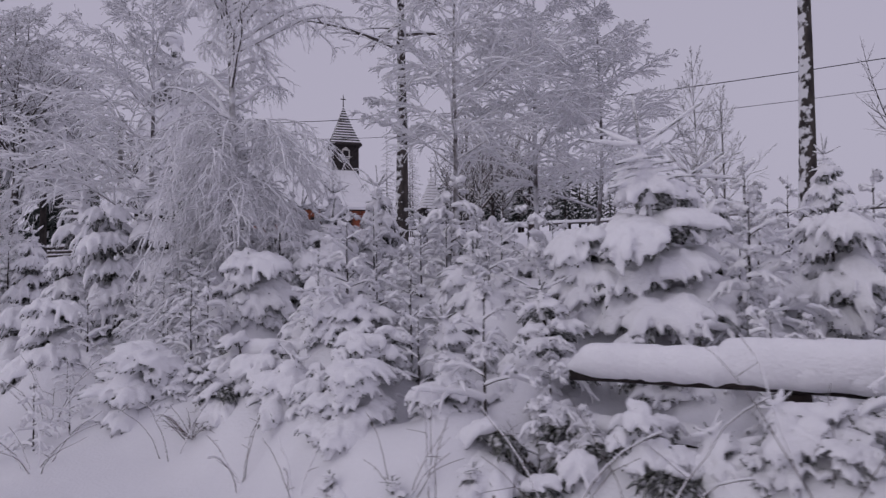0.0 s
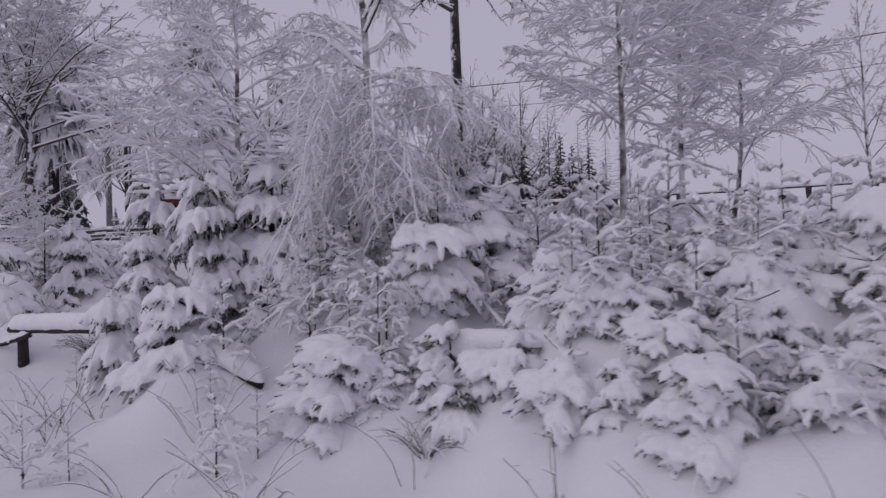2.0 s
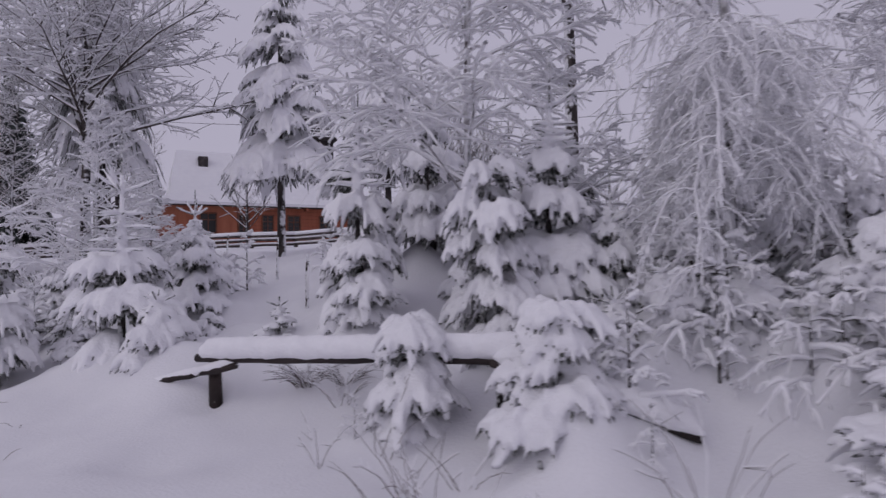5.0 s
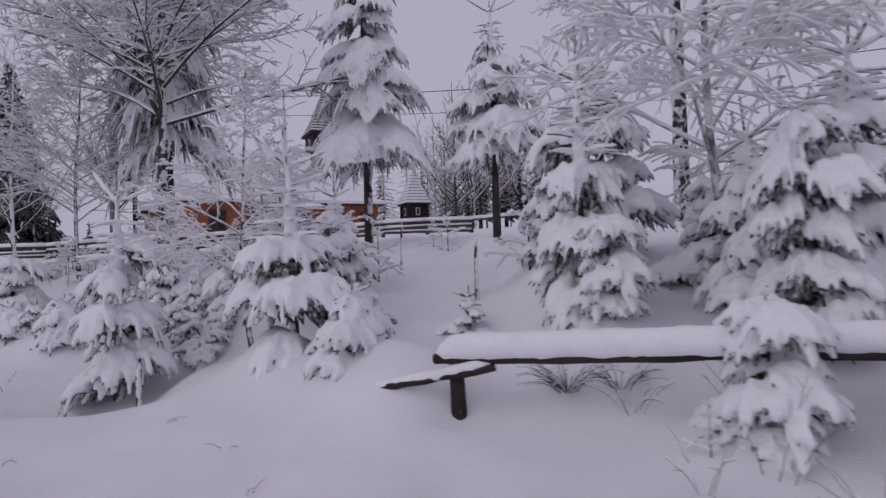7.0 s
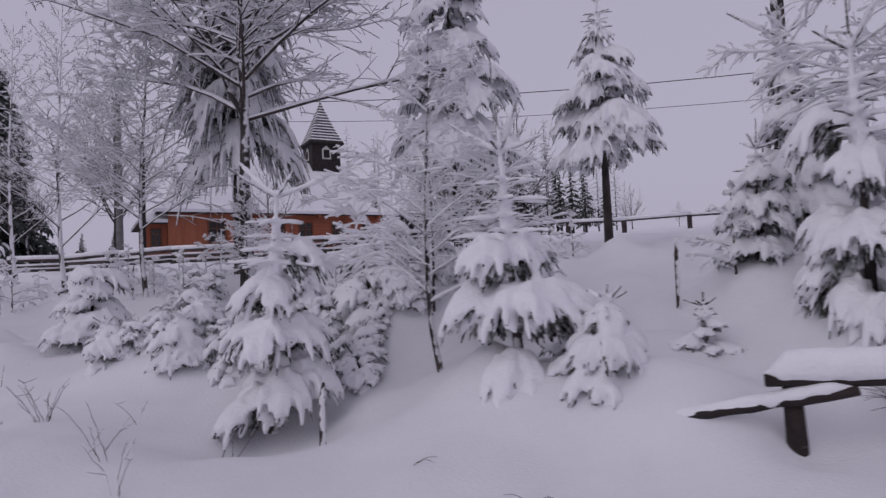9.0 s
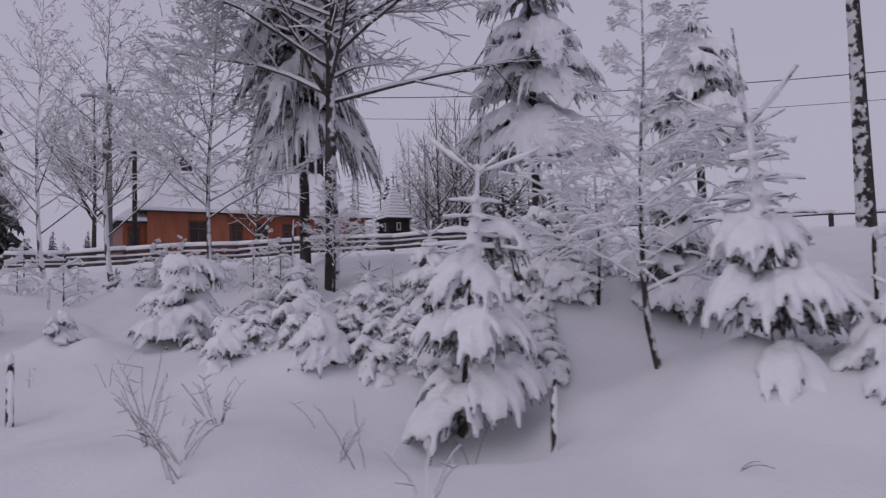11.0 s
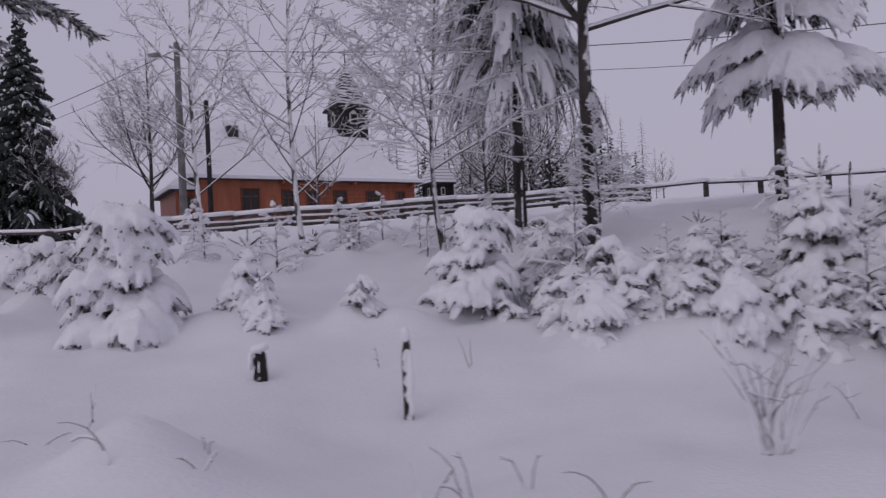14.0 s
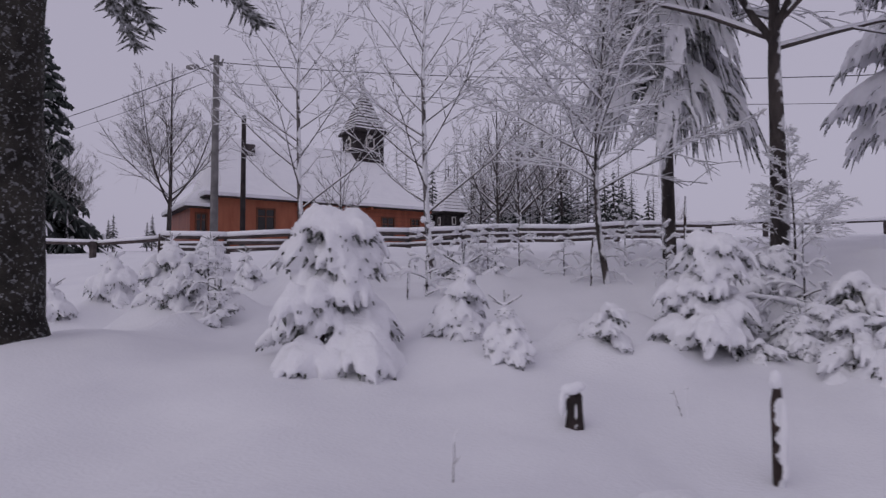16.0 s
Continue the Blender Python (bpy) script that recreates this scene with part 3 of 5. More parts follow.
                l = ln * r.uniform(0.6, 1.25)
                d = np.array([math.cos(az), math.sin(az), up * r.uniform(0.5, 1.4)])
                tw = ax(zl) + np.outer(q5 * l, d) + np.outer((0.12 if up > 0.2 else -0.15) * l * q5**2, (0, 0, 1))
                LP.append(tw)
                LR.append(np.array([0.010, 0.010, 0.009, 0.008, 0.005]))
                sw = finger * r.uniform(0.75, 1.1) * np.array([0.8, 1.0, 1.0, 0.9, 0.55])
                snow.append(tubes(tw + (0, 0, 0.45 * sw[1]), sw, 6, True))
        snow.append(tubes(np.stack([ax(z) for z in (top * 0.86, top, top + 0.7 * arm_at * ls, top + 1.2 * arm_at * ls, H)]), np.array([0.07, 0.06, 0.026, 0.016, 0.010]) * (0.4 + 0.6 * min(R / 0.6, 1.5)), 7, True))
    elif tip:
        snow.append(blob(ax(top) + (0, 0, 0.03), (0.16 * R + 0.05, 0.16 * R + 0.05, 0.1 * R + 0.05)))
    tr = 0.016 + 0.013 * H
    trunk = [tubes(np.stack([ax(z) for z in np.linspace(-0.15, top, 7)]), tr * np.linspace(1, 0.3, 7), 9)]
    green = [tubes(np.concatenate(N), np.concatenate(NR), needle_sides), tubes(np.array(T), np.array(TR), 3), tubes(np.array(LP), np.array(LR), 5)]
    return mesh_of(key + "_trunk", trunk, BARK_SNOWY), mesh_of(key + "_needles", green, NEEDLES), fused(key + "_snow", snow, SNOW_PAD, voxel, 2, 0.009, seed, keep=keep)


def spruce(meshes, label, at, turn=0.0, size=1.0, category="spruce tree", name="snowy_spruce", group=""):
    t = thing(name, label, category, at, turn, size, group)
    part("trunk", meshes[0], t)
    part("crown", meshes[1], t, "dark green hanging needle twigs")
    part("snow_cover", meshes[2], t, "thick fingered pads of fresh snow", "stuff" if name == "dark_spruce" else "")
    return t


# ---------------------------------------------------------------- broadleaf trees
def branch_set(seed, H, trunk_r, lean=(0, 0), first=0.25, n1=16, n2=7, n3=5, len1=0.45, up1=0.6, droop=0.0, fork=1, wig=0.06, len2=0.45, len3=0.4, bend=0.0, flat=0.5, splay=0.45, kick=0.0):
    """Polylines and radii of trunk, limbs, branches and twigs."""
    r = np.random.default_rng(seed)
    s7, s5, s4 = np.linspace(0, 1, 9), np.linspace(0, 1, 6), np.linspace(0, 1, 5)
    lv = [[], [], [], []]
    for f in range(fork):
        lx = lean[0] + (f > 0) * r.uniform(-0.28, 0.28)
        ly = lean[1] + (f > 0) * r.uniform(-0.2, 0.2)
        hh = H * (1 if f == 0 else r.uniform(0.55, 0.75))
        if f:
            lx, ly = splay * math.cos(2.4 * f) * r.uniform(0.7, 1.2), splay * math.sin(2.4 * f) * r.uniform(0.7, 1.2)
        wob = np.cumsum(r.normal(0, wig * 0.25 * hh / 9, (9, 2)), 0)
        arc = s7 if f == 0 else 1.35 * s7 - 0.35 * s7**2
        p = np.stack([lx * hh * arc + bend * hh * s7**2.5 + wob[:, 0] - wob[0, 0], ly * hh * arc + wob[:, 1] - wob[0, 1], hh * (s7 - 0.35 * abs(bend) * s7**3) * (1 if f == 0 else 0.45 + 0.55 * s7)], -1)
        if f:
            u0 = first + 0.018 * f
            p = p + main[int(u0 * 8)] * (1 - u0 * 8 % 1) + main[int(u0 * 8) + 1] * (u0 * 8 % 1)
        else:
            p[:, 0] += kick * (np.exp(-7 * s7) - np.exp(-7))
            p[0, 2], main = -0.2, p
        lv[0].append((p, trunk_r * (1 if f == 0 else 0.42) * (1 - 0.9 * s7**0.8)))
        for i in range(n1):
            u0 = first if f == 0 else 0.25
            u = u0 + (0.97 - u0) * (i + r.uniform(0, 0.6)) / n1
            j = u * 8
            b = p[int(j)] * (1 - j % 1) + p[min(int(j) + 1, 8)] * (j % 1)
            az = i * 2.4 + r.normal(0, 0.3) + f
            L = hh * len1 * (1.12 - u) * r.uniform(0.7, 1.15)
            up = up1 * (0.6 + 0.6 * u) * r.uniform(0.8, 1.2)
            d = np.array([math.cos(az), math.sin(az), up])
            d /= np.linalg.norm(d)
            z5 = np.outer(s5**2 * L * (-droop) + s5**2 * L * 0.22 * (droop == 0), (0, 0, 1))
            c = b + np.outer(s5 * L, d) + z5 + np.cumsum(r.normal(0, wig * L * 0.25, (6, 3)), 0) * s5[:, None]
            rr = max(trunk_r * (1 if f == 0 else 0.5) * (1 - 0.88 * u) * 0.42, 0.006)
            lv[1].append((c, rr * (1 - 0.8 * s5)))
            for k in range(n2):
                v = 0.22 + 0.75 * (k + r.uniform(0, 0.7)) / n2
                j = v * 5
                b2 = c[int(j)] * (1 - j % 1) + c[min(int(j) + 1, 5)] * (j % 1)
                t = c[min(int(j) + 1, 5)] - c[max(int(j) - 1, 0)]
                t /= np.linalg.norm(t) + 1e-9
                sd = np.cross(t, (0, 0, 1)) * (1 if k % 2 else -1)
                sd = sd + np.cross(sd, t) * r.uniform(-1, 1) * (1 - flat) * 1.6
                d2 = t * 0.75 + sd * r.uniform(0.45, 0.9) + np.array([0, 0, r.normal(0.12, 0.25)])
                d2 /= np.linalg.norm(d2)
                L2 = L * len2 * (1.15 - v) * r.uniform(0.7, 1.2)
                c2 = b2 + np.outer(s4 * L2, d2) + np.outer(-droop * 1.2 * s4**2 * L2, (0, 0, 1)) + np.cumsum(r.normal(0, wig * L2 * 0.22, (5, 3)), 0) * s4[:, None]
                lv[2].append((c2, max(rr * 0.42, 0.004) * (1 - 0.75 * s4)))
                for q in range(n3):
                    w = 0.25 + 0.7 * (q + r.uniform(0, 0.7)) / n3
                    j = w * 4
                    b3 = c2[int(j)] * (1 - j % 1) + c2[min(int(j) + 1, 4)] * (j % 1)
                    d3 = d2 * 0.7 + np.cross(d2, (0, 0, 1)) * (r.uniform(0.3, 0.9) * (1 if q % 2 else -1)) + r.normal(0, 0.22 + 0.3 * (1 - flat), 3)
                    d3 /= np.linalg.norm(d3)
                    L3 = L2 * len3 * r.uniform(0.6, 1.3)
                    s3 = np.linspace(0, 1, 4)
                    c3 = b3 + np.outer(s3 * L3, d3) + np.outer(-droop * 1.6 * s3**2 * L3, (0, 0, 1))
                    lv[3].append((c3, 0.0045 * (1 - 0.5 * s3)))
    return lv


def broadleaf_meshes(key, seed, snow=(0.0, 0.5, 0.9, 0.8), coat=0.012, bark=None, twig=None, sides=(9, 5, 4, 3), snow_mat=None, grow=1.0, wood_levels=3, **kw):
    lv = branch_set(seed, **kw)
    r = np.random.default_rng(seed + 7)
    wood, white = [], []
    for n, some in enumerate(lv):
        if not some:
            continue
        if not n:
            continue
        P, R = np.array([c for c, _ in some]), np.array([w for _, w in some]) * grow
        if n <= wood_levels:
            wood.append(tubes(P, R, sides[n]))
        if snow[n] > 0:
            T = np.gradient(P, axis=1)
            T /= np.linalg.norm(T, axis=-1, keepdims=True) + 1e-9
            flat = np.sqrt(np.clip(1 - T[..., 2] ** 2, 0.05, 1))
            load = snow[n] * r.uniform(0.5, 1.3, len(P))[:, None] * (0.6 + 0.8 * r.random(R.shape))
            W = (R * 0.75 + coat * flat * load) * (0.4 + 0.6 * flat)
            up = (R * 0.55 + W * 0.45)[..., None] * np.array([0, 0, 1.0])
            white.append(tubes(P + up, W, max(sides[n], 4) if n < 3 else 3))
    t = lv[0]
    trunk = [tubes(np.array([c for c, _ in t]), np.array([w for _, w in t]), sides[0])]
    return (mesh_of(key + "_trunk", trunk, bark or BARK_SNOWY), mesh_of(key + "_branches", wood, twig or TWIG), mesh_of(key + "_snow", white, snow_mat or FROST))


def broadleaf(meshes, label, at, turn=0.0, size=1.0, category="tree", name="bare_tree", group=""):
    t = thing(name, label, category, at, turn, size, group)
    part("trunk", meshes[0], t)
    part("crown", meshes[1], t, "bare brown branches and twigs")
    part("snow_cover", meshes[2], t, "snow lying along the branches", "stuff")
    return t


# ---------------------------------------------------------------- church on the rise
CHURCH = pose(-42.84, 31.26, 0, 0, 0, 51.9)
EAVE, FLOOR = 6.28, 3.3


def ring_loft(rings):
    """Skin over rectangular rings (x0, x1, y0, y1, z), closed at the top."""
    v, f = [], []
    for x0, x1, y0, y1, z in rings:
        v += [(x0, y0, z), (x1, y0, z), (x1, y1, z), (x0, y1, z)]
    for k in range(len(rings) - 1):
        for i in range(4):
            j = (i + 1) % 4
            f.append((4 * k + i, 4 * k + j, 4 * k + 4 + j, 4 * k + 4 + i))
    f += [(3, 2, 1, 0), tuple(4 * (len(rings) - 1) + i for i in range(4))]
    return v, f


def wall_with_openings(x0, x1, y0, y1, z0, z1, holes):
    """Boxes that leave the holes (xa, xb, za, zb) open through the wall."""
    out, at = [], x0
    for xa, xb, za, zb in sorted(holes):
        out += [box(at, xa, y0, y1, z0, z1), box(xa, xb, y0, y1, z0, za), box(xa, xb, y0, y1, zb, z1)]
        at = xb
    return out + [box(at, x1, y0, y1, z0, z1)]


church = thing("church", "small wooden church with orange plank walls and snowy hipped roof", "church")
church.matrix_basis = CHURCH
windows = [(2.5, 3.55, 4.3, 5.65), (5.15, 5.85, 4.3, 5.6), (6.85, 7.6, 4.3, 5.6), (8.7, 9.6, 4.3, 5.6), (11.15, 12.1, 4.3, 5.6), (13.5, 14.15, 4.3, 5.6)]
near = [w for w in windows if w[0] < 5]
far_w = [w for w in windows if w[0] > 5]
part("wall", mesh_of("porch_wall", wall_with_openings(0.0, 5.0, -0.15, 0.1, FLOOR, EAVE, near), PLANK_PALE, False), church, "pale orange plank wall")
part("wall", mesh_of("nave_wall", wall_with_openings(5.0, 15.0, 0.0, 0.25, FLOOR, EAVE, far_w), PLANK, False), church)
part("wall", mesh_of("end_wall", [box(-0.0, 0.2, 0.1, 10, FLOOR, EAVE)], PLANK, False), church)
part("wall", mesh_of("end_wall", [box(14.8, 15.0, 0.25, 10, FLOOR, EAVE)], PLANK, False), church)
part("wall", mesh_of("back_wall", [box(0.2, 14.8, 9.8, 10, FLOOR, EAVE)], PLANK, False), church)
annex = [(-0.95, -0.4, 4.1, 5.2)]
part("wall", mesh_of("annex_wall", wall_with_openings(-1.3, 0.0, 0.35, 0.55, FLOOR, 5.6, annex), PLANK, False), church)
part("wall", mesh_of("annex_end", [box(-1.3, -1.1, 0.55, 6, FLOOR, 5.6)], PLANK, False), church)
for k in range(11):
    z = FLOOR + 0.18 + k * 0.27
    part("plank_joint", mesh_of("plank_joint", [box(5.02, 14.98, -0.012, 0.0, z, z + 0.02)], TRIM, False), church)
for xa, xb, za, zb in windows + annex:
    y = -0.15 if xa < 5 else 0.0
    y = 0.35 if xa < 0 else y
    w = part("window", bevel_mesh("window_frame", [box(xa - 0.08, xa + 0.02, y - 0.05, y + 0.1, za - 0.08, zb + 0.08), box(xb - 0.02, xb + 0.08, y - 0.05, y + 0.1, za - 0.08, zb + 0.08), box(xa + 0.02, xb - 0.02, y - 0.05, y + 0.1, zb - 0.02, zb + 0.08), box(xa + 0.02, xb - 0.02, y - 0.05, y + 0.1, za - 0.08, za + 0.02)], TRIM, 0.01, 1), church, "brown wooden window frame")
    part("pane", mesh_of("pane", [box(xa + 0.02, xb - 0.02, y + 0.04, y + 0.05, za + 0.02, zb - 0.02)], GLASS, False), w, "dark reflecting glass")
    part("muntin", mesh_of("muntin", [box((xa + xb) / 2 - 0.03, (xa + xb) / 2 + 0.03, y + 0.0, y + 0.03, za, zb), box(xa, xb, y + 0.0, y + 0.03, (za + zb) / 2 + 0.2, (za + zb) / 2 + 0.25)], TRIM, False), w)
    part("sill", mesh_of("sill", [box(xa - 0.12, xb + 0.12, y - 0.12, y - 0.05, za - 0.14, za - 0.08)], TRIM, False), w)
eave_rings = [(-0.75, 15.35, -0.85, 10.85), (0.5, 14.3, 0.4, 9.6), (1.2, 12.9, 4.95, 5.05)]
part("roof", mesh_of("roof", [ring_loft([(*r, z) for r, z in zip(eave_rings, (6.18, 6.72, 10.75))])], SHINGLE, False), church, "dark shingle eaves under snow")
part("snow_cover", mesh_of("roof_snow", [ring_loft([(*eave_rings[0], 6.22), (*(v + (0.06 if i % 2 else -0.06) for i, v in enumerate(eave_rings[0])), 6.42), (*eave_rings[1], 6.98), (*eave_rings[2], 11.0)])], SNOW, False), church, "smooth thick snow on the roof")
part("annex_roof", mesh_of("annex_roof", [ring_loft([(-1.75, 0.0, -0.3, 6.6, 5.52), (-0.2, 0.0, 2.2, 4.0, 6.9)])], SHINGLE, False), church)
part("snow_cover", mesh_of("annex_snow", [ring_loft([(-1.77, -0.02, -0.32, 6.62, 5.58), (-1.77, -0.02, -0.32, 6.62, 5.78), (-0.2, -0.02, 2.2, 4.0, 7.1)])], SNOW, False), church)
part("roof_vent", bevel_mesh("roof_vent", [box(2.7, 3.4, 3.3, 4.1, 9.2, 10.35)], SHINGLE, 0.04), church, "small dark roof vent")
part("snow_cover", mesh_of("vent_snow", [blob((3.05, 3.7, 10.37), (0.42, 0.48, 0.1))], SNOW_PAD), church)
for x in (5.0, 10.0, 14.6):
    part("rafter_end", mesh_of("rafter_end", [box(x - 0.08, x + 0.08, -0.8, 0.0, 6.0, 6.16)], PLANK_PALE, False), church)
# bell tower
TX, TY = 12.3, 5.2
tower = part("bell_tower", bevel_mesh("tower_body", [box(TX - 1.18, TX + 1.18, TY - 1.18, TY + 1.18, 9.0, 12.45)], DARKWOOD, 0.04), church, "dark tarred square bell tower")
for sx, sy in ((0, -1), (-1, 0)):
    c = (TX + sx * 1.2, TY + sy * 1.2)
    hx, hy = (0.36, 0.03) if sy else (0.03, 0.36)
    part("louvre_frame", bevel_mesh("louvre_frame", [box(c[0] - hx, c[0] + hx, c[1] - hy, c[1] + hy, 11.2, 12.0), (np.array([(c[0] - hx, c[1] - hy, 12.0), (c[0] + hx, c[1] + hy, 12.0), (c[0], c[1], 12.3)]), [(0, 1, 2)])], WHITEPAINT, 0.01, 1), tower, "white painted frame")
    hx, hy = (0.24, 0.05) if sy else (0.05, 0.24)
    part("louvre_opening", mesh_of("louvre_opening", [box(c[0] - hx, c[0] + hx, c[1] - hy, c[1] + hy, 11.3, 11.95)], DARKWOOD, False), tower)
part("tower_eave", bevel_mesh("tower_eave", [box(TX - 1.45, TX + 1.45, TY - 1.45, TY + 1.45, 12.42, 12.58)], DARKWOOD, 0.03), tower)
courses, led = [], []
for k in range(14):
    q0, q1 = k / 14, (k + 1) / 14
    w0, w1 = (1.4 * (1 - q) * (0.88 + 0.12 * (1 - q) ** 3) for q in (q0, q1))
    z0, z1 = 12.58 + 3.6 * q0, 12.58 + 3.6 * q1
    courses.append(ring_loft([(TX - w0, TX + w0, TY - w0, TY + w0, z0), (TX - w1 - 0.03, TX + w1 + 0.03, TY - w1 - 0.03, TY + w1 + 0.03, z1)]))
    wm = w0 * 0.45 + w1 * 0.55
    led.append(ring_loft([(TX - wm - 0.035, TX + wm + 0.035, TY - wm - 0.035, TY + wm + 0.035, z0 * 0.45 + z1 * 0.55), (TX - w1 - 0.02, TX + w1 + 0.02, TY - w1 - 0.02, TY + w1 + 0.02, z1 + 0.01)]))
for course, ledge in zip(courses, led):
    part("shingle_course", mesh_of("shingle_course", [course], SHINGLE, False), tower, "grey shingle course of the spire")
    part("snow_cover", mesh_of("spire_snow", [ledge], FROST, False), tower, "snow caught on the shingle course")
part("finial", mesh_of("finial", [tubes([(TX, TY, 16.1), (TX, TY, 17.3)], [0.05, 0.03], 6, True), box(TX - 0.25, TX + 0.25, TY - 0.025, TY + 0.025, 16.85, 16.92)], DARKWOOD, False), tower)

# roofed shrine among the trees
shrine = thing("roofed_shrine", "small dark wooden shrine with a steep snowy pyramid roof", "shrine", (-34.9, 51.8, 4.7), 48)
part("body", bevel_mesh("shrine_body", [box(-0.88, 0.88, -0.88, 0.88, -0.6, 2.3)], DARKWOOD, 0.03), shrine)
for sx in (-1, 1):
    for sy in (-1, 1):
        part("post", mesh_of("shrine_post", [box(sx * 0.92 - 0.09, sx * 0.92 + 0.09, sy * 0.92 - 0.09, sy * 0.92 + 0.09, -0.6, 2.32)], DARKWOOD, False), shrine)
for sx, sy in ((0, -1), (-1, 0)):
    c = (sx * 0.9, sy * 0.9)
    hx, hy = (0.2, 0.03) if sy else (0.03, 0.2)
    part("window_frame", bevel_mesh("shrine_window", [box(c[0] - hx, c[0] + hx, c[1] - hy, c[1] + hy, 1.3, 2.0)], WHITEPAINT, 0.01, 1), shrine, "white painted window frame")
    hx, hy = (0.11, 0.05) if sy else (0.05, 0.11)
    part("window_opening", mesh_of("shrine_opening", [box(c[0] - hx, c[0] + hx, c[1] - hy, c[1] + hy, 1.4, 1.9)], DARKWOOD, False), shrine)
part("eave", bevel_mesh("shrine_eave", [box(-1.18, 1.18, -1.18, 1.18, 2.26, 2.36)], DARKWOOD, 0.02), shrine)
for k in range(11):
    q0, q1 = k / 11, (k + 1) / 11
    w0, w1 = (1.2 * (1 - q) * (0.9 + 0.1 * (1 - q) ** 2) + 0.03 for q in (q0, q1))
    z0, z1 = 2.36 + 3.15 * q0, 2.36 + 3.15 * q1
    part("shingle_course", mesh_of("shrine_course", [ring_loft([(-w0, w0, -w0, w0, z0), (-w1 - 0.02, w1 + 0.02, -w1 - 0.02, w1 + 0.02, z1)])], SHINGLE, False), shrine, "grey shingle course of the roof")
    wm = w0 * 0.82 + w1 * 0.18 + 0.035
    part("snow_cover", mesh_of("shrine_snow", [ring_loft([(-wm, wm, -wm, wm, z0 * 0.82 + z1 * 0.18), (-w1 - 0.03, w1 + 0.03, -w1 - 0.03, w1 + 0.03, z1 + 0.01)])], FROST, False), shrine, "snow on the shingle course")
part("cross", mesh_of("shrine_cross", [tubes([(0, 0, 5.4), (0, 0, 6.5)], [0.045, 0.035], 6, True), box(-0.25, 0.25, -0.025, 0.025, 6.1, 6.17)], DARKWOOD, False), shrine)


# ---------------------------------------------------------------- log rails and fences
def log(p0, p1, r, seed=0, n=9, sag=0.0):
    g = np.random.default_rng(seed)
    s = np.linspace(0, 1, n)
    p = np.outer(1 - s, p0) + np.outer(s, p1) + g.normal(0, r * 0.12, (n, 3)) - np.outer(4 * s * (1 - s) * sag, (0, 0, 1))
    return p, r * (1 + g.normal(0, 0.06, n))


def log_chunk(p0, p1, r, seed=0, n=9, sides=10):
    return tubes(*log(p0, p1, r, seed, n), sides, True)


def snow_ridge(p0, p1, width, height, seed, ends=0.06):
    """A rounded ridge of snow that lies along a rail."""
    g = np.random.default_rng(seed)
    L = np.linalg.norm(np.subtract(p1, p0))
    n = max(int(L / 0.045), 4)
    s = np.linspace(0, 1, n)
    out = []
    for q in s:
        c = np.array(p0) * (1 - q) + np.array(p1) * q
        k = min(1.0, 0.35 + min(q, 1 - q) * L / ends * 0.4)
        out.append(blob(c + (0, g.normal(0, 0.006), height * k * 0.42), (0.07, width * k * g.uniform(0.93, 1.07), height * k * 0.58 * g.uniform(0.95, 1.05)), 2))
    return out


def barrier(label, posts, rails, snows, seed):
    t = thing("log_barrier", label, "barrier")
    for x, y, z0, z1, r in posts:
        part("post", mesh_of("post", [tubes([(x, y, z0), (x + 0.01, y, z0 * 0.5 + z1 * 0.5), (x, y, z1)], [r * 1.3, r * 1.05, r * 0.95], 12, True)], POST_DARK), t)
    for k, (a, b, r) in enumerate(rails):
        part("rail", mesh_of("rail", [log_chunk(a, b, r, seed + k, 14)], LOG), t)
    for k, (a, b, w, h) in enumerate(snows):
        part("snow_cover", fused("rail_snow", snow_ridge(a, b, w, h, seed + 20 + k), SNOW_PAD, 0.022, 3, 0.003), t, "thick rounded ridge of snow")
    return t


barrier("old log crash barrier with a fallen end half buried in snow",
        [(-10.27, 4.05, -0.25, 0.42, 0.055), (-7.63, 4.08, -0.3, 0.53, 0.06)],
        [((-10.42, 4.0, 0.455), (-7.45, 4.0, 0.57), 0.038), ((-9.95, 3.97, 0.41), (-11.7, 3.99, 0.07), 0.03), ((-7.66, 3.93, 0.55), (-6.35, 3.9, 0.17), 0.032)],
        [((-10.36, 4.0, 0.465), (-7.42, 4.0, 0.59), 0.085, 0.175), ((-9.98, 3.985, 0.41), (-11.4, 4.0, 0.07), 0.05, 0.085), ((-7.6, 3.93, 0.56), (-6.38, 3.9, 0.19), 0.09, 0.16)], 3)
barrier("log crash barrier with thick snow on its top rail",
        [(-0.5, 4.3, -0.3, 0.6, 0.085), (1.6, 4.3, -0.3, 0.6, 0.085)],
        [((-1.72, 4.2, 0.60), (2.6, 4.22, 0.67), 0.042), ((-1.75, 4.3, 0.2), (-0.9, 4.28, 0.22), 0.035)],
        [((-1.7, 4.2, 0.60), (2.6, 4.22, 0.68), 0.1, 0.2), ((-0.9, 4.2, 0.63), (0.1, 4.2, 0.66), 0.1, 0.24), ((-1.75, 4.3, 0.22), (-0.9, 4.28, 0.24), 0.07, 0.12)], 9)

barrier("short broken log rail under a thick snow ridge",
        [(-4.1, 4.3, -0.3, 0.5, 0.075)],
        [((-5.0, 4.18, 0.46), (-3.92, 4.2, 0.5), 0.042)],
        [((-5.0, 4.18, 0.47), (-3.9, 4.2, 0.51), 0.1, 0.19)], 29)


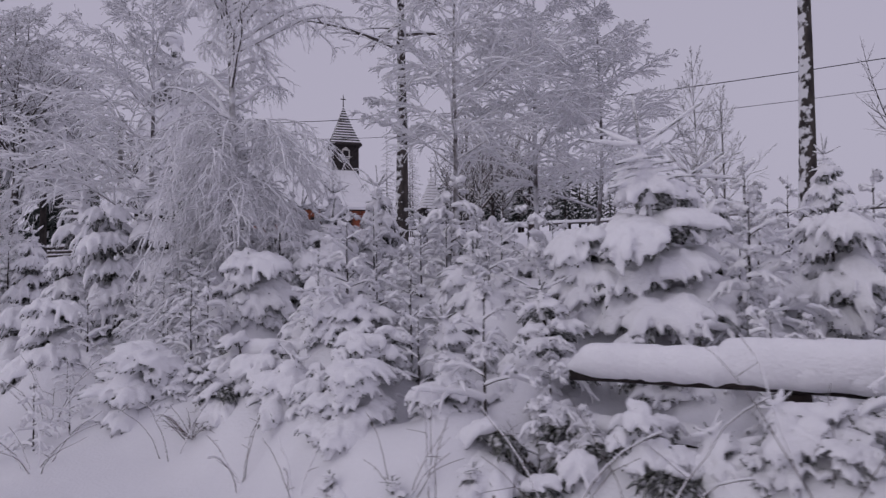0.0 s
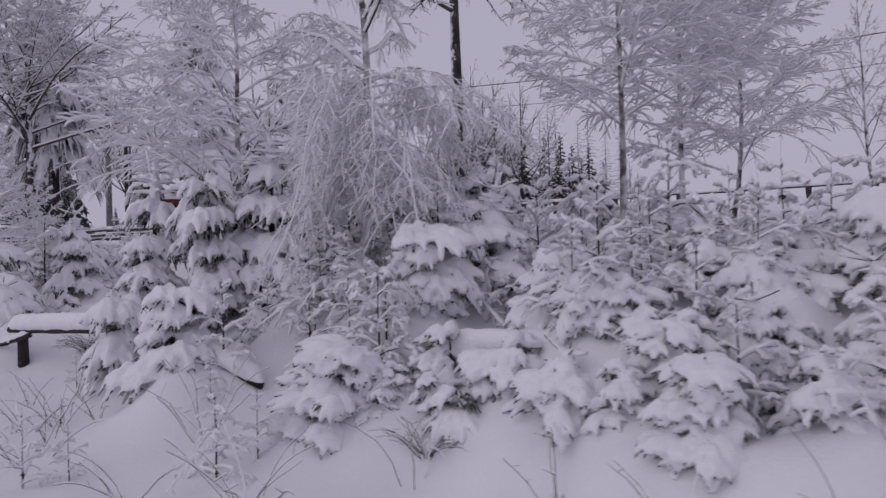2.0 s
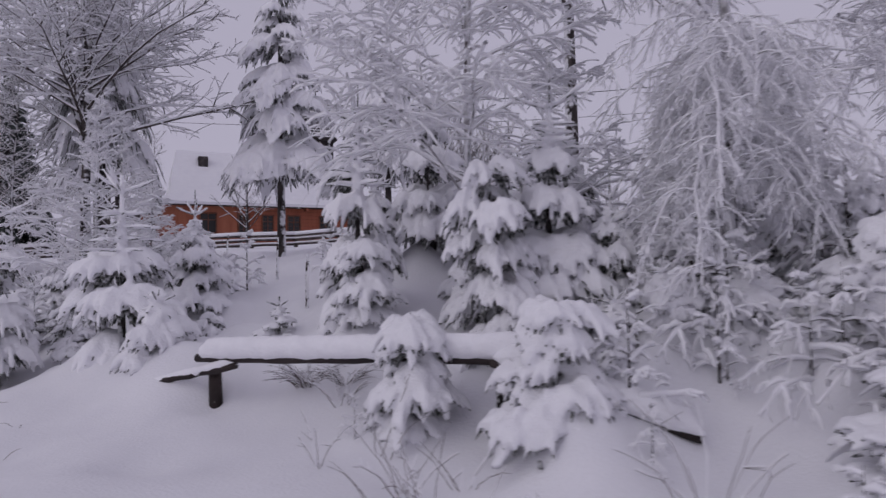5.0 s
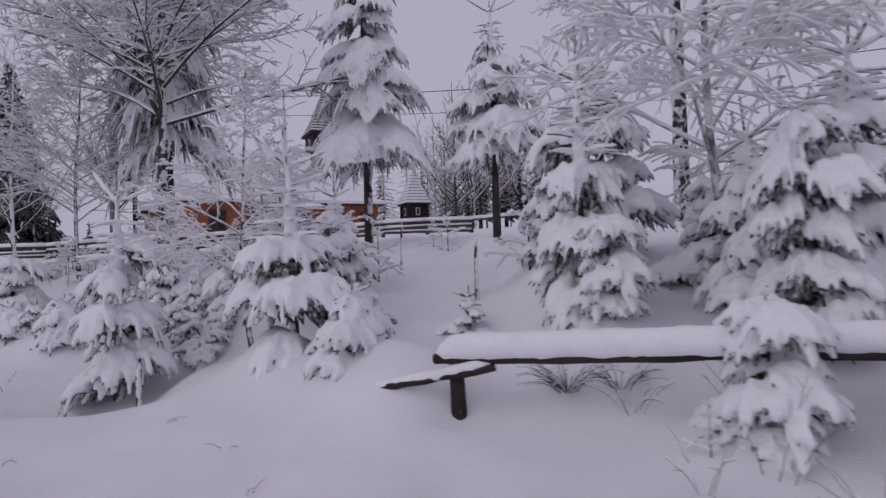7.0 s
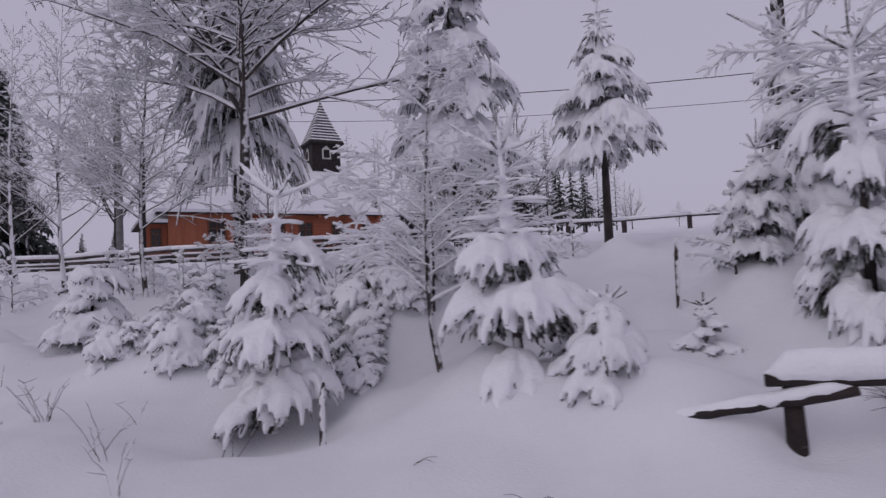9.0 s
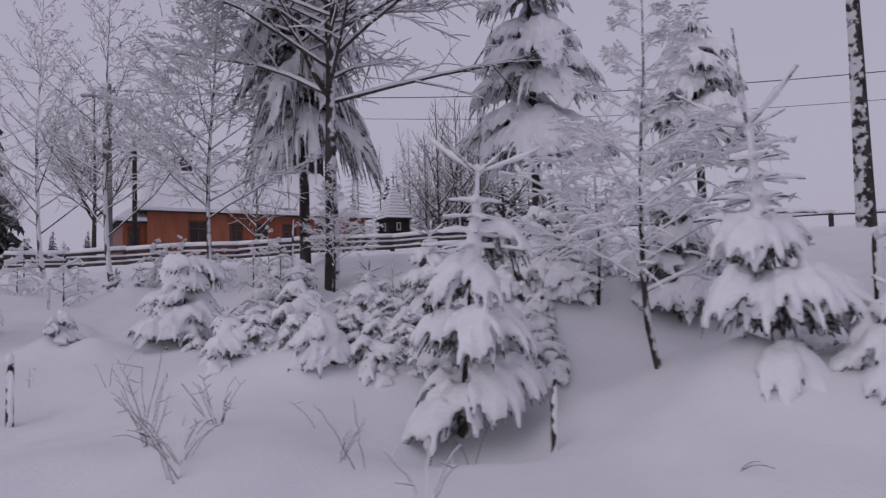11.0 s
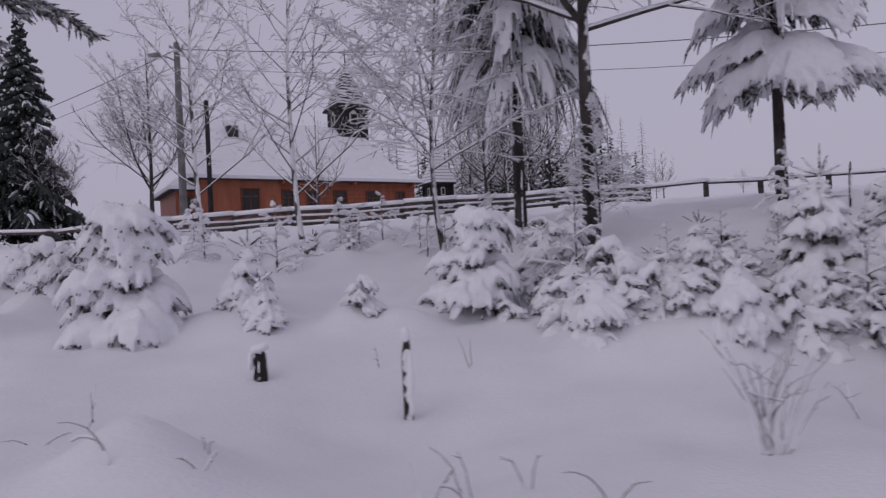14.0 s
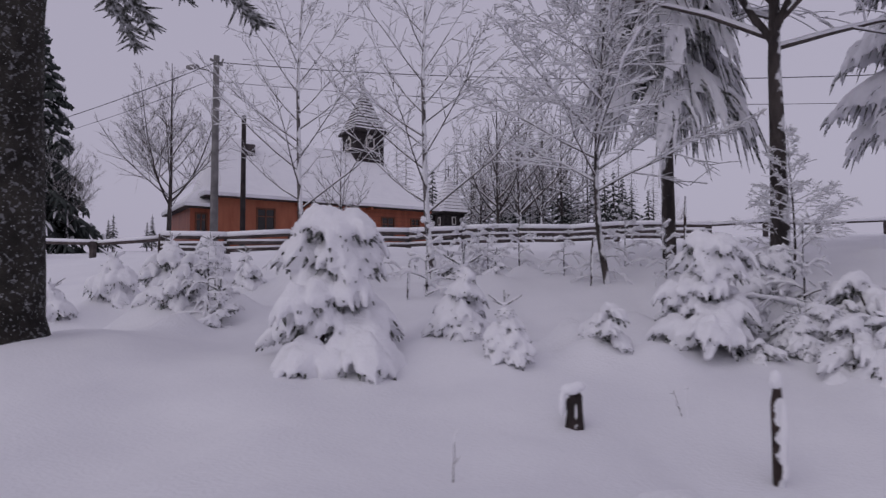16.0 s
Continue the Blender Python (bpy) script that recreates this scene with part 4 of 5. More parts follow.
def stake(label, x, y, h, r, lean=0.0, name="stake", cap=True, mat=None):
    t = thing(name, label, "stake", on(x, y))
    part("post", mesh_of("stake_post", [tubes([(0, 0, -0.25), (lean * 0.4, 0, h * 0.4), (lean * 0.7, 0, h * 0.8), (lean + r * 0.3, 0.01, h * 1.08)], [r * 1.05, r * 0.95, r, r * 0.45], 10, True)], mat or POST_SNOWY), t)
    if cap:
        part("snow_cover", fused("stake_snow", [blob((lean, 0, h + r * 0.8), (r * 1.15, r * 1.15, r * 1.9)), blob((lean + r, -0.01, h * 0.6), (r * 0.8, r * 0.7, h * 0.3))], SNOW_PAD, 0.012, 3), t, "small cap of snow")
    return t


snowy_stake = stake("grey wooden stake with snow stuck on its side", -17.78, 3.5, 0.52, 0.03, mat=POST_SNOWY)
part("snow_cover", fused("stake_side_snow", [blob((0.024 + 0.004 * math.sin(k * 2.1), -0.012, 0.06 + k * 0.035), (0.022, 0.02, 0.034)) for k in range(8)], SNOW_PAD, 0.01, 3), snowy_stake, "strip of wind-blown snow")
stake("thin wooden stake with snow stuck on its side", -13.46, 4.05, 0.44, 0.026, 0.01, mat=POST_SNOWY, cap=False)
stump = thing("stump", "short broken stump dusted with snow", "stump", on(-18.8, 3.38))
g = np.random.default_rng(77)
for k, (dx, dy, w, h) in enumerate(((-0.036, 0.0, 0.02, 0.15), (-0.008, -0.012, 0.022, 0.2), (0.026, 0.004, 0.02, 0.19), (0.006, 0.03, 0.024, 0.17), (0.004, -0.004, 0.034, 0.165))):
    p = [(dx * 0.9 + g.normal(0, 0.003), dy, z) for z in (-0.2, 0.0, h * 0.5, h * 0.85, h)]
    part("splinter", mesh_of("stump_splinter", [tubes(p, [w * 1.1, w * 1.05, w * 0.95, w * 0.8, w * 0.4], 7, True)], POST_DARK), stump)
part("snow_cover", fused("stump_snow", [blob((-0.02, 0.0, 0.2), (0.055, 0.05, 0.035)), blob((0.02, 0.015, 0.215), (0.04, 0.04, 0.03)), blob((-0.065, -0.015, 0.12), (0.022, 0.022, 0.07)), blob((0.01, -0.03, 0.08), (0.008, 0.012, 0.06))], SNOW_PAD, 0.008, 3), stump, "crumbling cap of snow")
stake("weathered stick standing in the snow", -10.95, 6.2, 0.62, 0.02, 0.01)
for x, y, h in ((-9.4, 5.3, 0.5), (-19.05, 7.3, 0.5), (-18.0, 8.1, 0.75), (-14.2, 8.2, 0.5), (-12.6, 7.6, 0.6), (-21.0, 6.5, 0.4), (-0.9, 6.3, 0.6), (-0.5, 6.4, 0.7)):
    stake("thin grey stake standing in deep snow", x, y, h, 0.016, 0.02, cap=False)

F0, FD = np.array([-29.5, 12.6]), np.array([0.8506, 0.5258])


def rail_fence(label, pts, step, heights, post_h, rail_r, cap, seed):
    """Post and rail fence along pts, with snow along its rails."""
    t = thing("rail_fence", label, "fence")
    pts = [np.array(p, float) for p in pts]
    g = np.random.default_rng(seed)
    post = bevel_mesh("fence_post", [box(-0.07, 0.07, -0.06, 0.06, -0.4, post_h)], GREYWOOD, 0.015, 1)
    for a, b in zip(pts, pts[1:]):
        L = np.linalg.norm(b - a)
        n = max(int(round(L / step)), 1)
        for k in range(n + 1):
            p = a + (b - a) * k / n
            o = part("post", post, t)
            o.matrix_basis = pose(p[0], p[1], float(ground_z(*p)), g.normal(0, 1.5), g.normal(0, 1.5), math.degrees(math.atan2(*(b - a)[::-1])))
        for k in range(n):
            p, q = a + (b - a) * k / n, a + (b - a) * (k + 1) / n
            zp, zq = float(ground_z(*p)), float(ground_z(*q))
            off = np.array([(b - a)[1], -(b - a)[0]]) / L * 0.1
            for i, h in enumerate(heights):
                e0, e1 = (*(p + off), zp + h + g.normal(0, 0.015)), (*(q + off), zq + h + g.normal(0, 0.015))
                part("rail", mesh_of("fence_rail", [log_chunk(e0, e1, rail_r, seed + 7 * k + i, 4, 6)], GREYWOOD), t)
                w = cap * (1.0 if i == len(heights) - 1 else 0.5)
                part("snow_cover", mesh_of("fence_snow", [tubes([(*e0[:2], e0[2] + rail_r + w * 0.5), (*((p + q) / 2 + off), (e0[2] + e1[2]) / 2 + rail_r + w * 0.55), (*e1[:2], e1[2] + rail_r + w * 0.5)], [w * 0.75] * 3, 7, True)], SNOW_PAD), t)
    return t


rail_fence("grey post and rail churchyard fence capped with snow", [tuple(F0 + FD * s) for s in (-0.3, 15.0)], 1.5, (0.1, 0.26, 0.42), 0.5, 0.045, 0.09, 1)
rail_fence("grey two-rail field fence capped with snow", [tuple(F0 + FD * 15.0), (-13.3, 22.9), (-2.7, 27.2), (14, 33)], 2.2, (0.45,), 0.5, 0.032, 0.085, 40)
rail_fence("low grey rail fence running towards the woods", [tuple(F0 + FD * -0.3), (-35.5, 11.8), (-48, 13.0)], 2.2, (0.36,), 0.42, 0.04, 0.06, 70)

# ---------------------------------------------------------------- poles and wires
lamp_pole = thing("utility_pole", "grey concrete utility pole with a street lamp and wires", "pole", (-34.28, 20.21, float(ground_z(-34.28, 20.21))))
ph = 9.9 - float(ground_z(-34.28, 20.21))
part("shaft", mesh_of("pole_shaft", [tubes([(0, 0, -0.5), (0, 0, ph)], [0.16, 0.11], 12, True)], CONCRETE), lamp_pole)
part("bracket", mesh_of("lamp_bracket", [tubes([(0, 0, ph - 0.75), (-0.35, -0.15, ph - 0.55), (-0.65, -0.27, ph - 0.5)], [0.035, 0.03, 0.03], 6, True)], METAL), lamp_pole)
head = part("lamp_head", bevel_mesh("lamp_head", [box(-1.1, -0.6, -0.42, -0.2, ph - 0.52, ph - 0.38)], METAL, 0.05), lamp_pole, "grey street lamp head")
part("snow_cover", mesh_of("lamp_snow", [blob((-0.85, -0.31, ph - 0.37), (0.24, 0.1, 0.05))], SNOW_PAD), head)
part("insulator", mesh_of("insulator", [tubes([(0.0, -0.35, ph - 0.25), (0.0, 0.35, ph - 0.25)], [0.05, 0.05], 6, True), tubes([(0.2, 0, ph - 0.4), (0.32, 0, ph - 0.15)], [0.05, 0.03], 6, True)], METAL), lamp_pole)
side_pole = thing("wooden_pole", "thin dark wooden pole in front of the church", "pole", (-33.2, 20.5, float(ground_z(-33.2, 20.5))))
part("shaft", mesh_of("pole_shaft", [tubes([(0, 0, -0.5), (0, 0, 5.2)], [0.11, 0.085], 10, True)], DARKWOOD), side_pole)


def wire(label, a, b, sag, r=0.014):
    s = np.linspace(0, 1, 24)
    p = np.outer(1 - s, a) + np.outer(s, b) - np.outer(4 * s * (1 - s) * sag, (0, 0, 1))
    w = new("wire", mesh_of("wire", [tubes(p, np.full(24, r), 5)], CABLE))
    tagged(w, label, "wire")


wire("black overhead cable strung from the utility pole", (-34.28, 20.21, 9.65), (16, 27.5, 9.3), 1.75, 0.016)
wire("thin lower overhead wire", (-34.28, 20.21, 8.9), (16, 27.5, 8.2), 1.75, 0.01)
wire("black overhead cable running to the woods", (-34.28, 20.21, 9.65), (-72, 31, 10.2), 0.7, 0.016)
wire("thin lower overhead wire to the woods", (-34.28, 20.21, 9.0), (-72, 31, 9.4), 0.7, 0.01)
for x, y, z in ((16, 27.5, 9.6), (-72, 31, 10.5)):
    o = thing("utility_pole", "distant grey utility pole carrying wires", "pole", (x, y, 0))
    part("shaft", mesh_of("pole_shaft", [tubes([(0, 0, 0.5), (0, 0, z)], [0.18, 0.13], 10, True)], CONCRETE), o)


# ---------------------------------------------------------------- tall spruces behind the rails
GROUP = "snowy spruces on the bank"
spr_s = spruce_meshes("tiered_sapling", 2.75, 0.58, 13, 3, 6, 0.2, 0.42, 1.0, wide=0.28, thick=0.07, finger=0.024, flen=0.17, arms=0.46, shape=0.7, crown=0.55, stray=0.3, dome=0.06, vary=(0.5, 1.2), paws=3, skirt=1.5, dark=7, fringe=0.9, arm_at=0.55, hang=1.1)
spr_s2 = spruce_meshes("tiered_sapling_b", 3.0, 0.58, 16, 3, 6, 0.21, 0.46, 1.0, wide=0.28, thick=0.07, finger=0.024, flen=0.17, arms=0.48, shape=0.6, crown=0.6, stray=0.3, dome=0.06, vary=(0.5, 1.2), lean=-0.03, paws=3, skirt=1.4, dark=7, fringe=0.9, arm_at=0.48, hang=1.1)
spr_a = spruce_meshes("sapling_a", 2.45, 0.6, 11, 4, 6, 0.17, 0.36, 0.75, wide=0.32, thick=0.08, finger=0.025, flen=0.13, arms=0.36, shape=0.4, crown=0.3, stray=0.22, dome=0.07, vary=(0.6, 1.2), paws=3, dark=5)
spr_b = spruce_meshes("sapling_b", 1.8, 0.48, 23, 4, 5, 0.19, 0.34, 0.8, wide=0.36, thick=0.075, finger=0.024, flen=0.12, shape=0.4, crown=0.35, arms=0.26, stray=0.22, dome=0.06, vary=(0.6, 1.2), paws=3, dark=5)
spr_c = spruce_meshes("sapling_c", 1.25, 0.55, 35, 5, 6, 0.18, 0.07, 0.85, wide=0.37, thick=0.085, finger=0.027, flen=0.12, shape=0.4, crown=0.5, dome=0.08, stray=0.3, keep=0.11, vary=(0.6, 1.2), tip=False, paws=3, dark=5)
spr_d = spruce_meshes("sapling_d", 0.95, 0.32, 47, 4, 5, 0.2, 0.34, 0.65, wide=0.45, finger=0.017, flen=0.08, thick=0.05, shape=0.5, arms=0.16, voxel=0.014, dome=0.04, stray=0.5, paws=2)
spr_e = spruce_meshes("little_spruce", 0.6, 0.25, 53, 3, 5, 0.15, 0.35, 0.25, finger=0.014, flen=0.05, thick=0.03, arms=0.12, voxel=0.011, wide=0.35, hang=0.3)
spr_f = spruce_meshes("spreading_sapling", 0.85, 0.5, 61, 3, 7, 0.26, 0.3, 0.6, wide=0.34, thick=0.085, finger=0.028, flen=0.12, shape=0.5, arms=0.2, stray=0.6, keep=0.11, dome=0.06, vary=(0.5, 1.25), paws=2, fringe=0.7, dark=5)
spr_h = spruce_meshes("bowed_sapling", 0.7, 0.48, 65, 2, 7, 0.4, 0.08, 0.75, wide=0.36, thick=0.095, finger=0.029, flen=0.12, shape=0.4, crown=0.5, dome=0.08, lean=0.3, stray=0.8, keep=0.11, vary=(0.5, 1.25), tip=False, paws=2, fringe=0.7, dark=5)
spr_k = spruce_meshes("capped_sapling", 1.9, 0.62, 38, 5, 6, 0.17, 0.06, 0.8, wide=0.32, thick=0.08, finger=0.026, flen=0.13, shape=0.4, crown=0.45, dome=0.08, stray=0.25, keep=0.2, vary=(0.55, 1.2), tip=False, paws=3, dark=5)
spr_n = spruce_meshes("sheltered_spruce", 0.5, 0.42, 66, 2, 7, 0.4, 0.08, 0.7, wide=0.45, thick=0.07, finger=0.026, flen=0.12, crown=0.6, load=0.4, dark=9, fringe=1.2, tip=False)
spr_tall = spruce_meshes("tall_spruce", 5.9, 1.45, 72, 9, 6, 0.335, 0.06, 0.58, wide=0.36, thick=0.1, finger=0.028, flen=0.16, shape=0.8, voxel=0.026, keep=0.35, stray=0.45, dome=0.13, needle_sides=4, vary=(0.55, 1.15), fingers=1.0, fringe=0.55)
spr_lone = spruce_meshes("lone_spruce", 4.7, 0.95, 83, 7, 6, 0.36, 0.3, 0.6, wide=0.38, thick=0.085, finger=0.026, flen=0.15, shape=0.65, voxel=0.023, keep=0.35, arms=0.42, n_arms=4, stray=0.4, dome=0.1, needle_sides=4, vary=(0.6, 1.15))
spr_dark = spruce_meshes("drooping_spruce", 6.2, 1.0, 97, 10, 6, 0.42, 0.05, 1.05, wide=0.24, thick=0.06, finger=0.024, flen=0.3, hang=1.3, shape=0.45, voxel=0.024, keep=0.4, stray=0.4, dome=0.08, load=0.95, needle_sides=4, vary=(0.55, 1.25), dark=4, fingers=0.75, fringe=0.75)

spruce(spr_tall, "tall spruce with bare lower trunk and snow-loaded drooping boughs", on(-14.6, 10.1), 40, group="tall spruces")
spruce(spr_lone, "slender young spruce with stiff top and bare lower trunk", on(-12.08, 10.08), 120, group="tall spruces")
spruce(spr_dark, "dark spruce with long hanging boughs dusted with snow", on(-18.16, 8.75), 200, group="tall spruces")

# how far the drifts bury the tallest ones
DEEP = {("spr_s", -14.22): 0.04, ("spr_s2", -11.97): 0.77, ("spr_s", -9.6): 0.5}
KINDS = {"spr_n": spr_n, "spr_k": spr_k, "spr_s": spr_s, "spr_s2": spr_s2, "spr_a": spr_a, "spr_b": spr_b, "spr_c": spr_c, "spr_d": spr_d, "spr_e": spr_e, "spr_f": spr_f, "spr_h": spr_h}
g = np.random.default_rng(12)
for kind, x, y, turn, size, label in SAPLINGS:
    size *= 0.8 if x > -6.9 and y < 4.8 else 1.0
    o = spruce(KINDS[kind], label, on(x, y, 0.1 * size), turn, size, name="spruce_sapling", group=GROUP)
    jumble = 13.0 if (x > -7.0 and y < 6.2) or (-17.6 < x < -13.4 and 4.8 < y < 7.3 and size < 0.64) else 4.0
    o.matrix_basis = pose(*on(x, y, (DEEP[kind, x] if (kind, x) in DEEP else 0.1 if x < -13.4 and jumble > 5 else (0.12 if x > -7 else 0.2) if kind in ("spr_h", "spr_f") else 0.14) * size), g.normal(0, jumble), g.normal(0, jumble), turn) @ Matrix.Diagonal((size * g.uniform(0.9, 1.2), size * g.uniform(0.9, 1.2), size * g.uniform(0.9, 1.06) * (0.78 if jumble > 5 else 1), 1))

# ---------------------------------------------------------------- broadleaf trees
big = broadleaf_meshes("big_tree", 5, H=6.4, trunk_r=0.115, first=0.4, n1=30, n2=13, n3=6, len1=0.95, up1=0.6, droop=0.1, coat=0.016, fork=3, splay=0.28, wig=0.11, snow=(0, 0.9, 0.9, 0.6), flat=0.3, len2=0.36, sides=(10, 5, 3, 3))
broadleaf(big, "large bare tree with dark limbs, snow along every branch", on(-17.05, 7.58), 30)
birch = broadleaf_meshes("slim_birch", 8, H=5.0, trunk_r=0.05, first=0.26, n1=24, n2=8, n3=4, len1=0.40, up1=1.5, grow=0.75, coat=0.006, lean=(-0.03, 0), wig=0.09, snow=(0, 0.7, 0.7, 0.6), flat=0.15, len2=0.5, kick=0.3, bark=BARK_PALE)
spread_birch = broadleaf_meshes("spreading_birch", 9, H=5.4, trunk_r=0.05, first=0.16, n1=30, n2=9, n3=4, len1=0.46, up1=0.9, grow=0.75, coat=0.0055, lean=(0.03, 0), wig=0.1, snow=(0, 0.9, 0.9, 0.8), flat=0.25, len2=0.45, kick=0.25, bark=BARK_PALE, sides=(8, 4, 3, 3))
broadleaf(spread_birch, "slim young birch, trunk bent at the foot, lightly snowed", on(-21.32, 7.68), 10, 0.98, name="birch")
broadleaf(spread_birch, "young birch with spreading frosted branches", on(-23.6, 8.3), 25, 1.0, name="birch")
layered = broadleaf_meshes("layered_tree", 14, H=4.8, trunk_r=0.042, first=0.22, n1=40, n2=13, n3=7, len1=0.5, up1=0.75, droop=0.06, coat=0.009, wig=0.1, snow=(0, 1.1, 0.9, 0.8), flat=0.4, len2=0.42, len3=0.45, grow=0.8, sides=(8, 4, 3, 3), kick=0.25, lean=(0.06, 0))
broadleaf(layered, "young tree with flat tiers of snowy branches", on(-19.1, 7.4), 0, 1.0)
white = broadleaf_meshes("white_birch", 19, H=5.4, trunk_r=0.042, first=0.26, n1=38, n2=15, n3=9, len1=0.44, up1=0.95, droop=0.2, coat=0.009, wig=0.1, snow=(0, 1.2, 1.0, 1.0), len2=0.42, len3=0.45, flat=0.25, wood_levels=2, sides=(8, 4, 3, 3), bark=BARK_FROST, twig=TWIG_FROST_HAZE, grow=0.8)
white_b = broadleaf_meshes("white_birch_b", 20, H=5.0, trunk_r=0.045, first=0.14, n1=36, n2=14, n3=9, len1=0.5, up1=0.9, droop=0.22, coat=0.0105, wig=0.11, snow=(0, 1.1, 1.0, 1.0), len2=0.42, len3=0.45, flat=0.3, wood_levels=2, lean=(0.05, 0), kick=0.3, sides=(8, 4, 3, 3), bark=BARK_FROST, twig=TWIG_FROST_HAZE, grow=0.8)
white_s = broadleaf_meshes("white_birch_s", 24, H=5.0, trunk_r=0.05, first=0.2, n1=30, n2=10, n3=7, len1=0.5, up1=0.85, droop=0.15, coat=0.014, wig=0.11, snow=(0, 1.1, 1.0, 1.0), len2=0.42, len3=0.45, flat=0.3, wood_levels=2, lean=(0.05, 0), kick=0.3, sides=(8, 4, 3, 3), bark=BARK_SNOWY, twig=TWIG_FROST_HAZE, grow=0.9)
broadleaf(white_s, "slender frosted birch sapling", on(-13.26, 5.84), 120, 0.38, name="frosted_birch")
broadleaf(white_b, "frosted birch with every twig thick with snow", on(-8.7, 5.75), 0, 1.1, name="frosted_birch")
broadleaf(white, "frosted birch with dark foot and snow-thick twigs", on(-4.18, 6.75), 90, 1.0, name="frosted_birch")
broadleaf(white_b, "frosted birch with every twig thick with snow", on(-3.2, 9.4), 200, 0.85, name="frosted_birch")
broadleaf(white, "frosted birch with every twig thick with snow", on(-3.85, 8.4), 300, 1.0, name="frosted_birch")
broadleaf(white_s, "frosted young birch with white twigs", on(-16.9, 7.4), 130, 0.36, name="frosted_birch")
broadleaf(white_s, "frosted young birch with a dark curved foot", on(-12.93, 4.8), 0, 0.62, name="frosted_birch")


def weeping_meshes(key, seed, H=4.0, arcs=84, shoots=15, strands=7):
    """A birch bowed by snow: arching limbs, and shoots that hang from them in a white curtain."""
    r = np.random.default_rng(seed)
    s6, s5, s4 = np.linspace(0, 1, 9), np.linspace(0, 1, 5), np.linspace(0, 1, 4)
    stem = np.stack([0.1 * np.sin(2.2 * s6) - 0.25 * s6**3, 0.06 * np.sin(3 * s6), H * s6 - 0.2 * (s6 == 0)], -1)
    A, AR, B, BR, C, CR = [], [], [], [], [], []
    for i in range(arcs):
        u = 0.22 + 0.3 * r.uniform() if i % 3 else 0.5 + 0.46 * r.uniform()
        j = u * 8
        b = stem[int(j)] * (1 - j % 1) + stem[min(int(j) + 1, 8)] * (j % 1)
        az = i * 2.4 + r.normal(0, 0.3)
        d = np.array([math.cos(az), math.sin(az), 0])
        sd = np.array([-d[1], d[0], 0])
        low = i % 3 > 0
        reach = r.uniform(0.5, 1.3) if low else r.uniform(0.8, 1.4) * (1.3 - 0.5 * u)
        fall = min(r.uniform(0.8, 1.9), b[2] - 0.1 + 0.5 * reach) if low else r.uniform(0.5, 0.9)
        c = b + np.outer(reach * s6**0.8, d * (1 + 0.25 * d[0])) + np.outer(0.75 * reach * s6 * (0.6 + 0.5 * (not low)) - fall * s6**2.3, (0, 0, 1)) + np.cumsum(r.normal(0, 0.04, (9, 3)), 0) * s6[:, None]
        A.append(c)
        AR.append((0.016 if not low else 0.006) * (1 - 0.72 * s6))
        for k in range(shoots):
            v = 0.15 + 0.84 * (k + r.uniform(0, 0.8)) / shoots
            j = v * 8
            b2 = c[int(j)] * (1 - j % 1) + c[min(int(j) + 1, 8)] * (j % 1)
            l = (r.uniform(0.2, 0.45) if low else r.uniform(0.12, 0.3)) * (1.1 - 0.4 * v)
            d2 = d * r.uniform(-0.2, 0.8) + sd * r.uniform(0.25, 1.1) * (1 if k % 2 else -1)
            e = b2 + np.outer(l * s5 * 0.9, d2) + np.outer(l * (r.uniform(-0.2, 0.5) * s5 - 0.8 * s5**1.8), (0, 0, 1))
            B.append(e)
            BR.append(0.0055 * (1 - 0.6 * s5))
            for m in range(strands):
                w = r.uniform(0.1, 1.0)
                b3 = np.array([np.interp(w, s5, e[:, a]) for a in range(3)])
                d3 = d2 * r.uniform(0.0, 0.7) + r.normal(0, 0.35, 3) - np.array([0, 0, r.uniform(0.3, 0.9)])
                C.append(b3 + np.outer(s4 * l * r.uniform(0.3, 0.75), d3))
                CR.append(0.0035 * (1 - 0.5 * s4))
    A, AR, B, BR, C, CR = (np.array(x) for x in (A, AR, B, BR, C, CR))
    lift = np.array([0, 0, 1.0])
    aw = AR * (1 + 0.5 * r.uniform(0.3, 1.4, AR.shape)) + 0.004
    bw, cw = 0.7 * BR + 0.004 * r.uniform(0.4, 1.3, BR.shape), 0.7 * CR + 0.0025 * r.uniform(0.4, 1.4, CR.shape)
    white = [tubes(A + (0.6 * aw)[..., None] * lift, aw, 6), tubes(B + (0.4 * bw)[..., None] * lift, bw, 4), tubes(C, cw, 3)]
    return mesh_of(key + "_trunk", [tubes(stem, 0.05 * (1 - 0.8 * s6) + 0.006, 9)], BARK_FROST), mesh_of(key + "_branches", [tubes(A, AR, 5), tubes(B, BR, 3)], TWIG), mesh_of(key + "_snow", white, FROST)


weep = weeping_meshes("bent_birch", 27)
broadleaf(weep, "weeping birch arched to the ground by snow", on(-6.25, 5.15), 0, 1.0, name="bent_birch")
shrub = broadleaf_meshes("frosted_shrub", 51, H=0.9, trunk_r=0.014, first=0.1, n1=10, n2=5, n3=3, len1=0.6, up1=0.7, droop=0.3, coat=0.016, wig=0.1, snow=(0, 1.0, 1.0, 0.9), flat=0.2, wood_levels=2, sides=(5, 4, 3, 3))
shrub_b = broadleaf_meshes("frosted_shrub_b", 52, H=0.8, trunk_r=0.012, first=0.1, n1=11, n2=5, n3=3, len1=0.8, up1=0.4, droop=0.6, coat=0.018, wig=0.1, snow=(0, 1.0, 1.0, 0.9), flat=0.2, wood_levels=2, sides=(5, 4, 3, 3))
BRUSH = "frosted brush on the bank"
g = np.random.default_rng(77)
